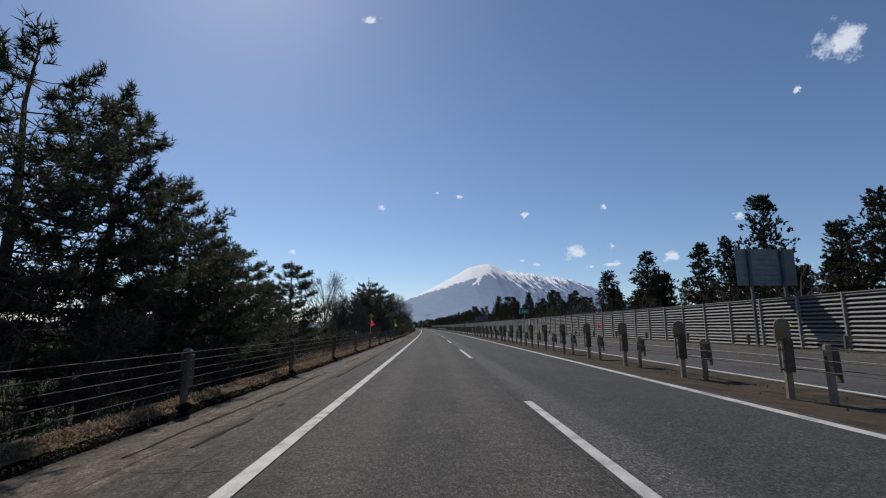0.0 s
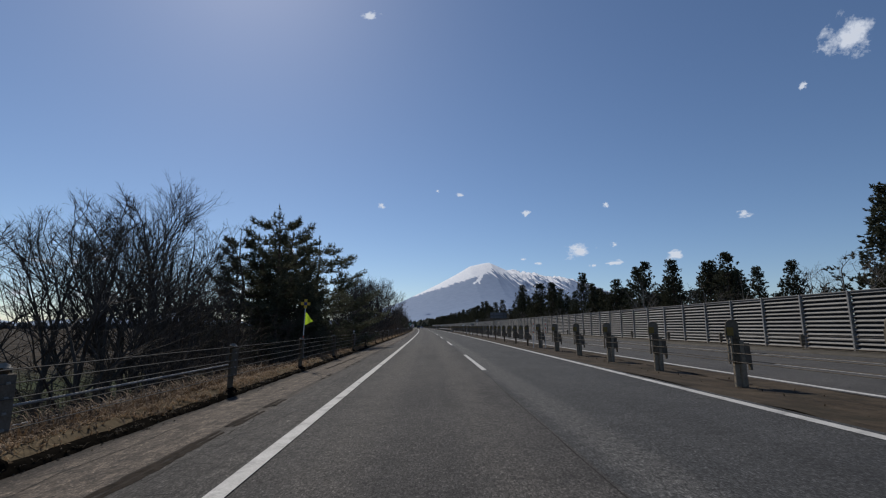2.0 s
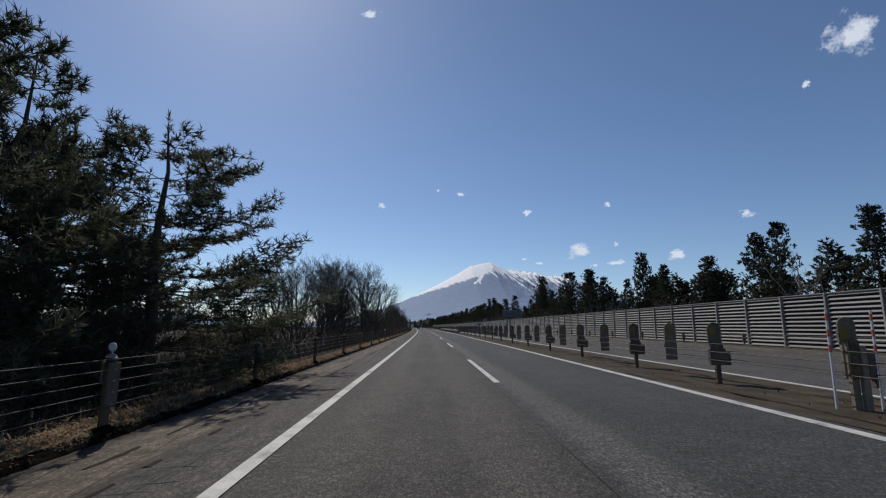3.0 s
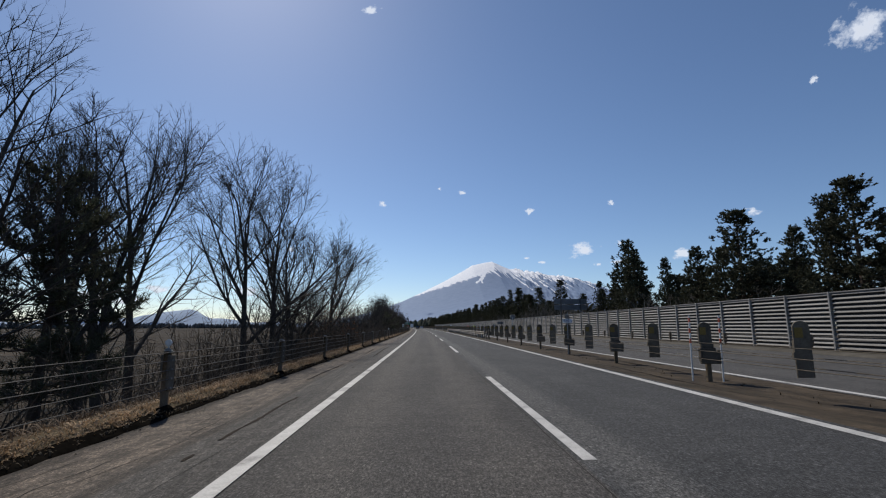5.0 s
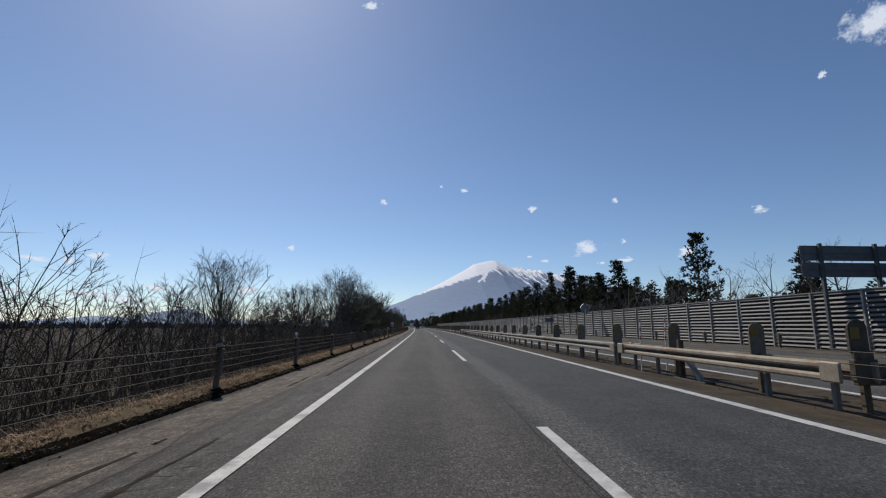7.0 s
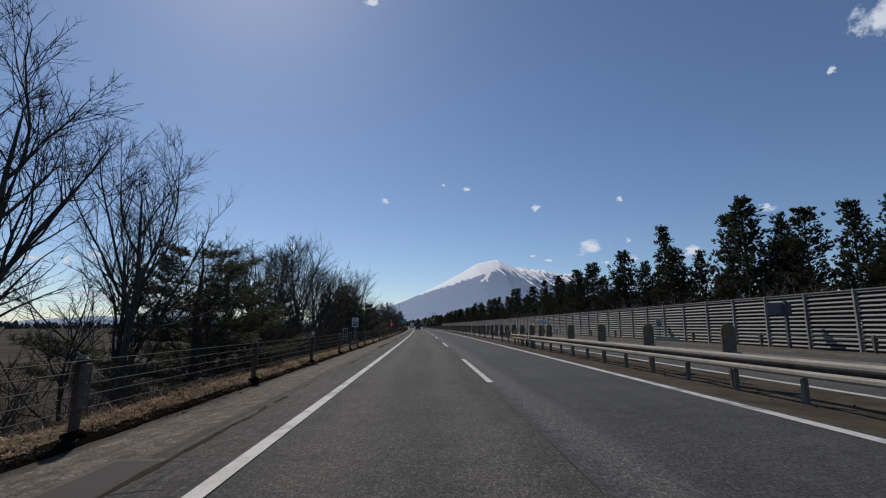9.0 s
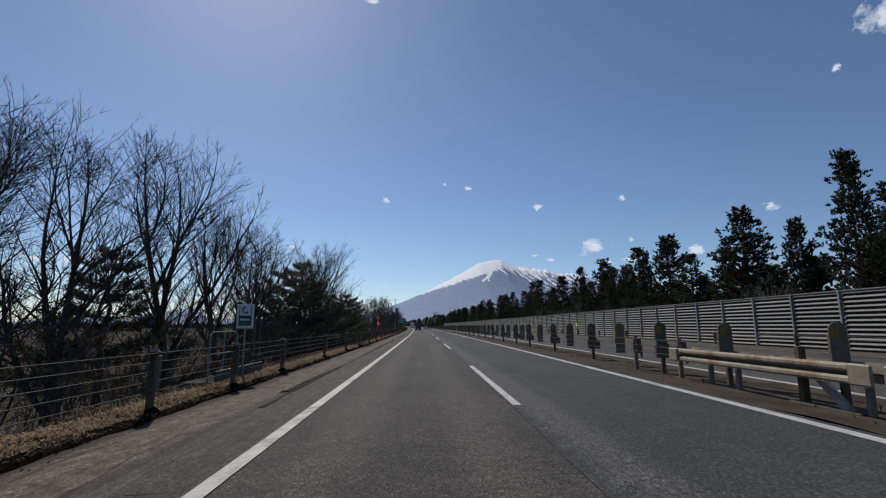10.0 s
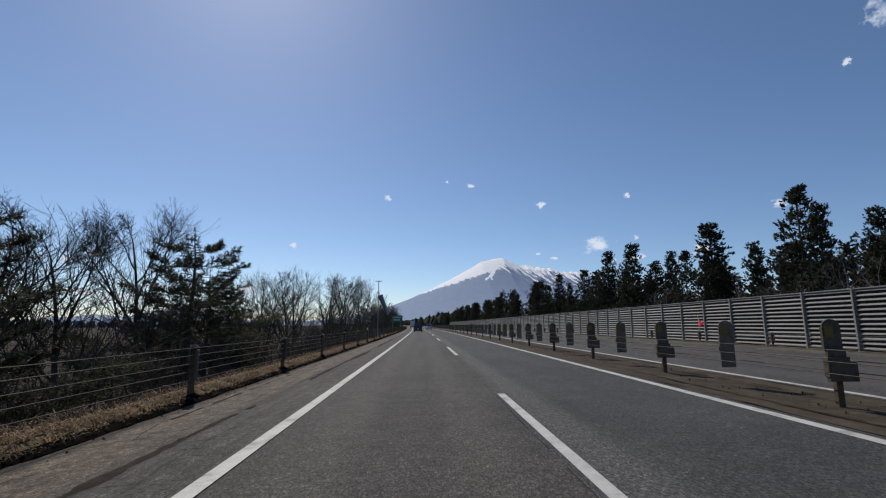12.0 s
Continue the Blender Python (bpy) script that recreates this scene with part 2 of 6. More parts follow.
def ground_mat():
    """Dry verge near the road, paddy fields in long plots beyond it; UV in metres."""
    m, nt, bs = shader("ground")
    uv = coords(nt, "UV")
    sep = nt.nodes.new("ShaderNodeSeparateXYZ")
    nt.links.new(uv, sep.inputs[0])
    n1 = noise_tex(nt, uv, 0.5, 6, 0.7)
    n2 = noise_tex(nt, uv, 6.0, 4, 0.7)
    verge = ramp(nt, n1, [(0.3, (0.055, 0.042, 0.027)), (0.55, (0.11, 0.085, 0.052)), (0.75, (0.17, 0.13, 0.078))])
    plots = nt.nodes.new("ShaderNodeTexBrick")
    plots.offset = 0.37
    for key, v in (("Scale", 1.0), ("Brick Width", 64.0), ("Row Height", 10.0), ("Mortar Size", 0.75), ("Mortar Smooth", 0.6), ("Bias", 0.0)):
        plots.inputs[key].default_value = v
    plots.inputs["Color1"].default_value = (0.030, 0.0232, 0.0168, 1)
    plots.inputs["Color2"].default_value = (0.060, 0.047, 0.034, 1)
    plots.inputs["Mortar"].default_value = (0.009, 0.0075, 0.006, 1)
    drift = nt.nodes.new("ShaderNodeCombineXYZ")
    for k, far in ((0, 14.0), (1, 5.0)):
        nt.links.new(calc(nt, "ADD", sep.outputs[k], calc(nt, "MULTIPLY", calc(nt, "SUBTRACT", noise_tex(nt, uv, 0.02 + 0.008 * k, 5, 0.6), 0.5), far)), drift.inputs[k])
    nt.links.new(drift.outputs[0], plots.inputs["Vector"])
    field = mix(nt, 0.5, plots.outputs["Color"], ramp(nt, n1, [(0.3, (0.3, 0.3, 0.3)), (0.7, (0.7, 0.7, 0.7))]), "OVERLAY")
    litter = ramp(nt, calc(nt, "ADD", calc(nt, "DIVIDE", calc(nt, "SUBTRACT", -7.3, sep.outputs[0]), 1.2), calc(nt, "SUBTRACT", n1, 0.5)), [(0.1, (0, 0, 0)), (0.9, (1, 1, 1))])
    verge = mix(nt, litter, verge, ramp(nt, n1, [(0.3, (0.035, 0.028, 0.019)), (0.7, (0.085, 0.066, 0.044))]))
    far = ramp(nt, calc(nt, "DIVIDE", calc(nt, "SUBTRACT", -13.0, sep.outputs[0]), 4.0), [(0.0, (0, 0, 0)), (1.0, (1, 1, 1))])
    col = mix(nt, far, verge, field)
    green = calc(nt, "MULTIPLY", ramp(nt, calc(nt, "DIVIDE", calc(nt, "SUBTRACT", -12.0, sep.outputs[0]), 2.0), [(0, (0, 0, 0)), (1, (1, 1, 1))]),
                 ramp(nt, calc(nt, "DIVIDE", calc(nt, "ADD", 46.0, sep.outputs[0]), 4.0), [(0, (0, 0, 0)), (1, (0.6, 0.6, 0.6))]))
    green = calc(nt, "MULTIPLY", green, ramp(nt, calc(nt, "DIVIDE", calc(nt, "SUBTRACT", 92.0, sep.outputs[1]), 12.0), [(0, (0, 0, 0)), (1, (1, 1, 1))]))
    col = mix(nt, green, col, ramp(nt, n1, [(0.3, (0.030, 0.045, 0.016)), (0.7, (0.062, 0.080, 0.030))]))
    col = mix(nt, 0.6, col, ramp(nt, n2, [(0.3, (0.3, 0.3, 0.3)), (0.7, (0.75, 0.75, 0.75))]), "OVERLAY")
    nt.links.new(col, bs.inputs["Base Color"])
    bs.inputs["Roughness"].default_value = 0.95
    bs.inputs["Specular IOR Level"].default_value = 0.05
    bump(nt, bs, n2, 0.6, 0.03)
    return m


M_GROUND = ground_mat()


# ---- mesh helpers ----
class Soup:
    """Vertices and faces of one mesh, gathered piece by piece."""

    def __init__(self):
        self.v, self.f = [], []

    def add(self, verts, faces):
        o = len(self.v)
        self.v.extend(tuple(p) for p in verts)
        self.f.extend(tuple(i + o for i in f) for f in faces)
        return self

    def box(self, c, size, chamfer=0.0, turn=0.0, tilt=0.0):
        hx, hy, hz = (q / 2 for q in size)
        k = min(chamfer, hx * 0.9, hy * 0.9, hz * 0.9)
        m = Matrix.Translation(c) @ Euler((radians(tilt), 0, radians(turn))).to_matrix().to_4x4()
        if k <= 0:
            vs = [(x * hx, y * hy, z * hz) for x in (-1, 1) for y in (-1, 1) for z in (-1, 1)]
            fs = [(0, 1, 3, 2), (4, 6, 7, 5), (0, 4, 5, 1), (2, 3, 7, 6), (0, 2, 6, 4), (1, 5, 7, 3)]
            return self.add([m @ Vector(p) for p in vs], fs)
        bm = bmesh.new()
        bmesh.ops.create_cube(bm, size=1.0)
        for p in bm.verts:
            p.co = Vector((p.co.x * 2 * hx, p.co.y * 2 * hy, p.co.z * 2 * hz))
        bmesh.ops.bevel(bm, geom=bm.edges[:], offset=k, segments=1, affect="EDGES")
        bm.verts.index_update()
        self.add([m @ p.co for p in bm.verts], [[p.index for p in f.verts] for f in bm.faces])
        bm.free()
        return self

    def tube(self, pts, radii, n=6, caps=True):
        """A tapered tube along points."""
        pts = [Vector(p) for p in pts]
        if isinstance(radii, (int, float)):
            radii = [radii] * len(pts)
        rings = []
        for i, p in enumerate(pts):
            t = (pts[min(i + 1, len(pts) - 1)] - pts[max(i - 1, 0)]).normalized()
            ref = Vector((0, 0, 1)) if abs(t.z) < 0.9 else Vector((1, 0, 0))
            u = t.cross(ref).normalized()
            w = t.cross(u)
            rings.append([p + (u * math.cos(q) + w * math.sin(q)) * radii[i] for q in (2 * math.pi * j / n for j in range(n))])
        fs = [(i * n + j, i * n + (j + 1) % n, (i + 1) * n + (j + 1) % n, (i + 1) * n + j) for i in range(len(pts) - 1) for j in range(n)]
        if caps:
            fs += [tuple(range(n)), tuple((len(pts) - 1) * n + j for j in reversed(range(n)))]
        return self.add([q for r in rings for q in r], fs)

    def spike(self, p, q, r):
        """A thin pointed twig of three faces."""
        p, q = Vector(p), Vector(q)
        t = (q - p).normalized()
        u = t.cross(Vector((0, 0, 1)) if abs(t.z) < 0.9 else Vector((1, 0, 0))).normalized()
        w = t.cross(u)
        o = len(self.v)
        self.v += [tuple(p + u * r), tuple(p - u * r * 0.5 + w * r * 0.87), tuple(p - u * r * 0.5 - w * r * 0.87), tuple(q)]
        self.f += [(o, o + 1, o + 3), (o + 1, o + 2, o + 3), (o + 2, o, o + 3)]
        return self

    def blade(self, p, q, r, rng):
        """A hair-thin twig end."""
        t = (q - p).normalized()
        u = t.cross(Vector((rng.uniform(-1, 1), rng.uniform(-1, 1), rng.uniform(-1, 1)))).normalized() * r
        o = len(self.v)
        self.v += [tuple(p - u), tuple(p + u), tuple(q)]
        self.f.append((o, o + 1, o + 2))
        return self

    def slab(self, outline, y0, y1):
        """An outline in x, z made y0..y1 thick."""
        n = len(outline)
        vs = [(x, y0, z) for x, z in outline] + [(x, y1, z) for x, z in outline]
        fs = [tuple(range(n)), tuple(n + i for i in reversed(range(n)))] + [(i, n + i, n + (i + 1) % n, (i + 1) % n) for i in range(n)]
        return self.add(vs, fs)

    def mesh(self, name, material, smooth=False):
        me = bpy.data.meshes.new(name)
        me.from_pydata(self.v, [], self.f)
        me.materials.append(material)
        if smooth:
            me.shade_smooth()
        me.update()
        return me


def part(name, soup, material, parent, label="", smooth=False, m=None):
    me = soup if isinstance(soup, bpy.types.Mesh) else soup.mesh(name, material, smooth)
    ob = new(name, me)
    ob.parent = parent
    if m is not None:
        ob.matrix_basis = m
    return tagged(ob, label) if label else ob


def thing(name, m, label, category, group="", kind=""):
    ob = new(name)
    ob.empty_display_size = 0.2
    ob.matrix_basis = m
    return tagged(ob, label, category, group, kind)


def stations(s0, s1, step):
    n = max(1, round((s1 - s0) / step))
    return [s0 + (s1 - s0) * i / n for i in range(n + 1)]


def strip(name, profile, s0, s1, step, material, label="", category="", jitter=0.0, kind="structure", lumps=0.7):
    """A band along the road over a profile of (d, z); its UV map holds metres across and along."""
    ss = stations(s0, s1, step)
    k = len(profile)
    vs = []
    for s in ss:
        for i, (d, z) in enumerate(profile):
            j = jitter * (noise.fractal(Vector((s * lumps, d * 3.1, 0.3)), 0.7, 2.1, 3) if 0 < i < k - 1 or jitter < 0.1 else 0)
            vs.append(road(s, d + j, z + j * 0.5))
    fs = [(i * k + j, i * k + j + 1, (i + 1) * k + j + 1, (i + 1) * k + j) for i in range(len(ss) - 1) for j in range(k - 1)]
    me = bpy.data.meshes.new(name)
    me.from_pydata(vs, [], fs)
    uv = me.uv_layers.new(name="metres")
    where = [(d, s) for s in ss for d, _ in profile]
    for lp in me.loops:
        uv.data[lp.index].uv = where[lp.vertex_index]
    me.materials.append(material)
    me.shade_smooth()
    return tagged(new(name, me), label, category, kind=kind)
# ---- ground and road ----
S0, S1 = -45.0, 900.0


def lie(d, s=0.0):
    """Height of the open ground: a low mound behind the kerb, a bank, and the fields below it."""
    if d < -6.6:
        if d > -7.4:
            return -0.29 + 0.14 * math.sin((-6.6 - d) / 0.8 * math.pi)
        if d > -13.5:
            u = (-7.4 - d) / 6.1
            return -0.29 - 2.35 * u * u * (3 - 2 * u)
        return -2.64
    if d < 19.0:
        return -0.55
    if d < 24:
        return -0.1 + 0.06 * (d - 19)
    return 0.2


def build_ground():
    ds = [-4600, -3000, -1800, -1000, -600, -350, -200, -120, -70, -40, -25, -16] + [-13.5 + 0.4 * i for i in range(14)] + [-7.9, -7.7, -7.5, -7.3, -7.1, -6.9, -6.7, -6.61, -6.58, 2, 10, 18.9, 19.2, 20, 22, 24, 30, 45, 70, 120, 300, 800, 1800, 3000, 4600]
    ss = [-300, -150, -80] + stations(-50, 400, 3) + [420, 450, 500, 560, 640, 740, 900, 1200, 1600, 2200, 3000, 3800, 4900]
    vs = []
    for s in ss:
        for d in ds:
            z = lie(d)
            if -14 < d < -7.4:
                z += 0.10 * noise.noise(Vector((s * 0.35, d * 0.6, 2.0)))
            if s > 900 and d > 0:
                z = max(z, 0.0) + (s - 900) * 0.002 * (d > 24)
            vs.append(road(s, d, z))
    k = len(ds)
    fs = [(i * k + j, i * k + j + 1, (i + 1) * k + j + 1, (i + 1) * k + j) for i in range(len(ss) - 1) for j in range(k - 1)]
    me = bpy.data.meshes.new("ground")
    me.from_pydata(vs, [], fs)
    uv = me.uv_layers.new(name="metres")
    where = [(d, s) for s in ss for d in ds]
    for lp in me.loops:
        uv.data[lp.index].uv = where[lp.vertex_index]
    me.materials.append(M_GROUND)
    me.shade_smooth()
    tagged(new("ground", me), "dry brown verge and harvested paddy fields", "ground", kind="structure")


build_ground()
strip("road", [(-3.75, crown(-3.75)), (-1.8, crown(-1.8)), (0, 0), (1.8, crown(1.8)), (3.85, crown(3.85))], S0, S1, 5, M_LANE,
      "two lanes of worn dark grey asphalt", "road")
strip("shoulder", [(-6.56, crown(-6.56)), (-5.4, crown(-5.4)), (-4.4, crown(-4.4)), (-3.75, crown(-3.75))], S0, S1, 5, M_SHOULDER,
      "dusty asphalt shoulder with faded patches", "road shoulder")
strip("median", [(3.85, crown(3.85) - 0.002), (4.1, 0.066), (4.5, 0.032), (5.1, -0.02), (5.6, -0.05), (6.2, -0.045), (6.8, -0.03), (7.12, -0.014)], S0, S1, 1.2, M_SOIL,
      "strip of bare brown soil between the carriageways", "median", 0.06)
strip("opposite_road", [(7.12, crown(7.12)), (10.96, crown(10.96)), (14.56, crown(14.56)), (16.2, crown(16.2))], S0, S1, 5, M_FAR_LANE,
      "light grey asphalt of the opposite carriageway", "road")
strip("opposite_verge", [(16.2, crown(16.2) - 0.002), (16.23, crown(16.2) + 0.07), (16.4, crown(16.2) + 0.08), (17.6, 0.21), (18.6, 0.20), (19.35, 0.19)], S0, S1, 4, M_CONC,
      "pale dusty concrete verge below the noise barrier", "verge", 0.03)
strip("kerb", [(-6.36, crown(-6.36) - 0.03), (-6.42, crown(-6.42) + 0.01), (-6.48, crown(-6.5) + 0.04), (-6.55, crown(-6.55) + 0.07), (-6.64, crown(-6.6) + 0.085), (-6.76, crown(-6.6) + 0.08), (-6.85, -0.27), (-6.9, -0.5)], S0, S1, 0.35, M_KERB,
      "low dark asphalt kerb along the shoulder, its colour deepened as shade", "kerb", 0.05, lumps=2.3)


def line(name, d, w, label):
    strip(name, [(d - w / 2, crown(d - w / 2) + 0.004), (d + w / 2, crown(d + w / 2) + 0.004)], S0, S1, 5, M_PAINT, label, "road marking")


line("edge_line", -3.6, 0.20, "worn solid white edge line")
line("edge_line", 3.6, 0.20, "worn solid white edge line")
line("edge_line", 7.36, 0.20, "worn solid white edge line")
line("edge_line", 14.56, 0.20, "worn solid white edge line")


def lane_dashes():
    first = None
    for d, w, phase in ((0.0, 0.15, 9.01), (10.96, 0.15, 3.0)):
        for k in range(-2, 32):
            s = phase + 20 * k - 8
            b = Soup()
            n = 4
            for i in range(n):
                q = [(s + 8 * i / n, -w / 2), (s + 8 * i / n, w / 2), (s + 8 * (i + 1) / n, w / 2), (s + 8 * (i + 1) / n, -w / 2)]
                b.add([road(ss, d + dd, crown(d + dd) + 0.004) for ss, dd in q], [(0, 1, 2, 3)])
            tagged(new("lane_dash", b.mesh("lane_dash", M_PAINT)), "worn white lane dash on asphalt", "road marking", "lane dashes", "structure")


lane_dashes()


def road_seam(d, s0, s1, w, wave, z=None, name="road_seam", label="dark open seam between two asphalt lanes", gaps=0.05):
    b = Soup()
    ss = stations(s0, s1, 0.7)
    vs = []
    for s in ss:
        q = d + wave * noise.noise(Vector((s * 0.23, d, 5))) + 0.3 * wave * noise.noise(Vector((s * 1.7, d, 1)))
        k = w * (0.3 + 0.9 * abs(noise.noise(Vector((s * 0.9, d, 9)))))
        h = crown(q) + 0.003 if z is None else z
        vs += [road(s, q - k, h), road(s, q + k, h)]
    b.add(vs, [(2 * i, 2 * i + 1, 2 * i + 3, 2 * i + 2) for i in range(len(ss) - 1) if noise.noise(Vector((ss[i] * 0.16, d * 3, 3))) > gaps])
    tagged(new(name, b.mesh(name, M_TAR)), label, "road crack", kind="structure")


road_seam(-0.15, S0, 420, 0.013, 0.08, gaps=-0.45)
road_seam(-5.1, S0, 420, 0.011, 0.5)
road_seam(-5.9, S0, 420, 0.013, 0.5)
road_seam(-6.28, S0, 420, 0.012, 0.12)
road_seam(-4.3, S0, 420, 0.006, 0.5)


def shoulder_cracks():
    """Short cracks across the shoulder beside the edge line, and ragged ones further out."""
    r = random.Random(83)
    b = Soup()
    s = -4.0
    while s < 330:
        s += r.uniform(0.10, 0.55) if noise.noise(Vector((s * 0.06, 3.0, 0))) > -0.15 else r.uniform(0.6, 2.2)
        d = r.uniform(-4.6, -3.85)
        reach, w = r.uniform(0.12, 0.75), r.uniform(0.003, 0.007)
        n = 4
        mids = [(s + r.gauss(0, 0.02), d - reach * i / n) for i in range(n + 1)]
        vs = []
        for i, (q, x) in enumerate(mids):
            k = w * (1 if 0 < i < n else 0.2)
            vs += [road(q - k, x, crown(x) + 0.003), road(q + k, x, crown(x) + 0.003)]
        b.add(vs, [(2 * i, 2 * i + 1, 2 * i + 3, 2 * i + 2) for i in range(n)])
    for _ in range(50):
        s, x = r.uniform(-3, 330), r.uniform(-6.3, -4.4)
        a = r.uniform(-0.5, 0.5)
        vs, n = [], 6
        for i in range(n + 1):
            k = r.uniform(0.004, 0.011) * (1 if 0 < i < n else 0.2)
            vs += [road(s, x - k, crown(x) + 0.003), road(s, x + k, crown(x) + 0.003)]
            s += r.uniform(0.12, 0.35)
            x = min(-4.0, max(-6.4, x + a * 0.12 + r.gauss(0, 0.05)))
        b.add(vs, [(2 * i, 2 * i + 1, 2 * i + 3, 2 * i + 2) for i in range(n)])
    tagged(new("shoulder_cracks", b.mesh("shoulder_cracks", M_TAR)), "fine dark cracks across the dusty shoulder", "road crack", kind="stuff")


shoulder_cracks()


def dirt_ridges():
    """Crusts of dirt that lie along the shoulder in broken lines."""
    r = random.Random(61)
    b = Soup()
    for s0, s1, d0, wide in ((-6, 60, -4.75, 0.06), (2, 46, -5.5, 0.05), (50, 120, -4.9, 0.07), (64, 100, -5.5, 0.06), (116, 176, -4.45, 0.05), (130, 200, -5.2, 0.06), (176, 246, -4.6, 0.06), (244, 330, -4.8, 0.11), (250, 300, -5.9, 0.05),
                            (-5, 62, 6.30, 0.05), (60, 172, 6.40, 0.07), (70, 170, 4.70, 0.05), (176, 330, 6.45, 0.06), (246, 330, 4.75, 0.05)):
        s, row = s0, []
        top = crown if d0 < 0 else (lambda d: float(np.interp(d, (3.85, 4.1, 4.5, 5.1, 5.6, 6.2, 6.8, 7.12), (0.08, 0.066, 0.032, -0.02, -0.05, -0.045, -0.03, -0.014))))
        while s < s1:
            size = noise.noise(Vector((s * 0.16, d0, 2.0))) + 0.6 * noise.noise(Vector((s * 1.9, d0, 5.0)))
            if size > (-0.45 if wide > 0.1 else -0.08):
                d = d0 + 0.22 * noise.noise(Vector((s * 0.09, d0, 9.0))) + 0.05 * noise.noise(Vector((s * 0.9, d0, 1.0)))
                w = wide * (0.45 + max(0.0, size + 0.2)) * r.uniform(0.6, 1.4)
                row.append([road(s, d - w, top(d - w) + 0.003), road(s, d - w * r.uniform(-0.3, 0.3), top(d) + 0.006 + w * r.uniform(0.12, 0.30)), road(s, d + w, top(d + w) + 0.003)])
            else:
                if len(row) > 2:
                    b.add([v for q in row for v in q], [(3 * i + j, 3 * i + j + 1, 3 * i + j + 4, 3 * i + j + 3) for i in range(len(row) - 1) for j in range(2)])
                row = []
            s += 0.14
        if len(row) > 2:
            b.add([v for q in row for v in q], [(3 * i + j, 3 * i + j + 1, 3 * i + j + 4, 3 * i + j + 3) for i in range(len(row) - 1) for j in range(2)])
    tagged(new("dirt_ridges", b.mesh("dirt_ridges", M_CRUST)), "broken lines of dried dirt along the shoulder and median", "dirt", kind="stuff")


dirt_ridges()


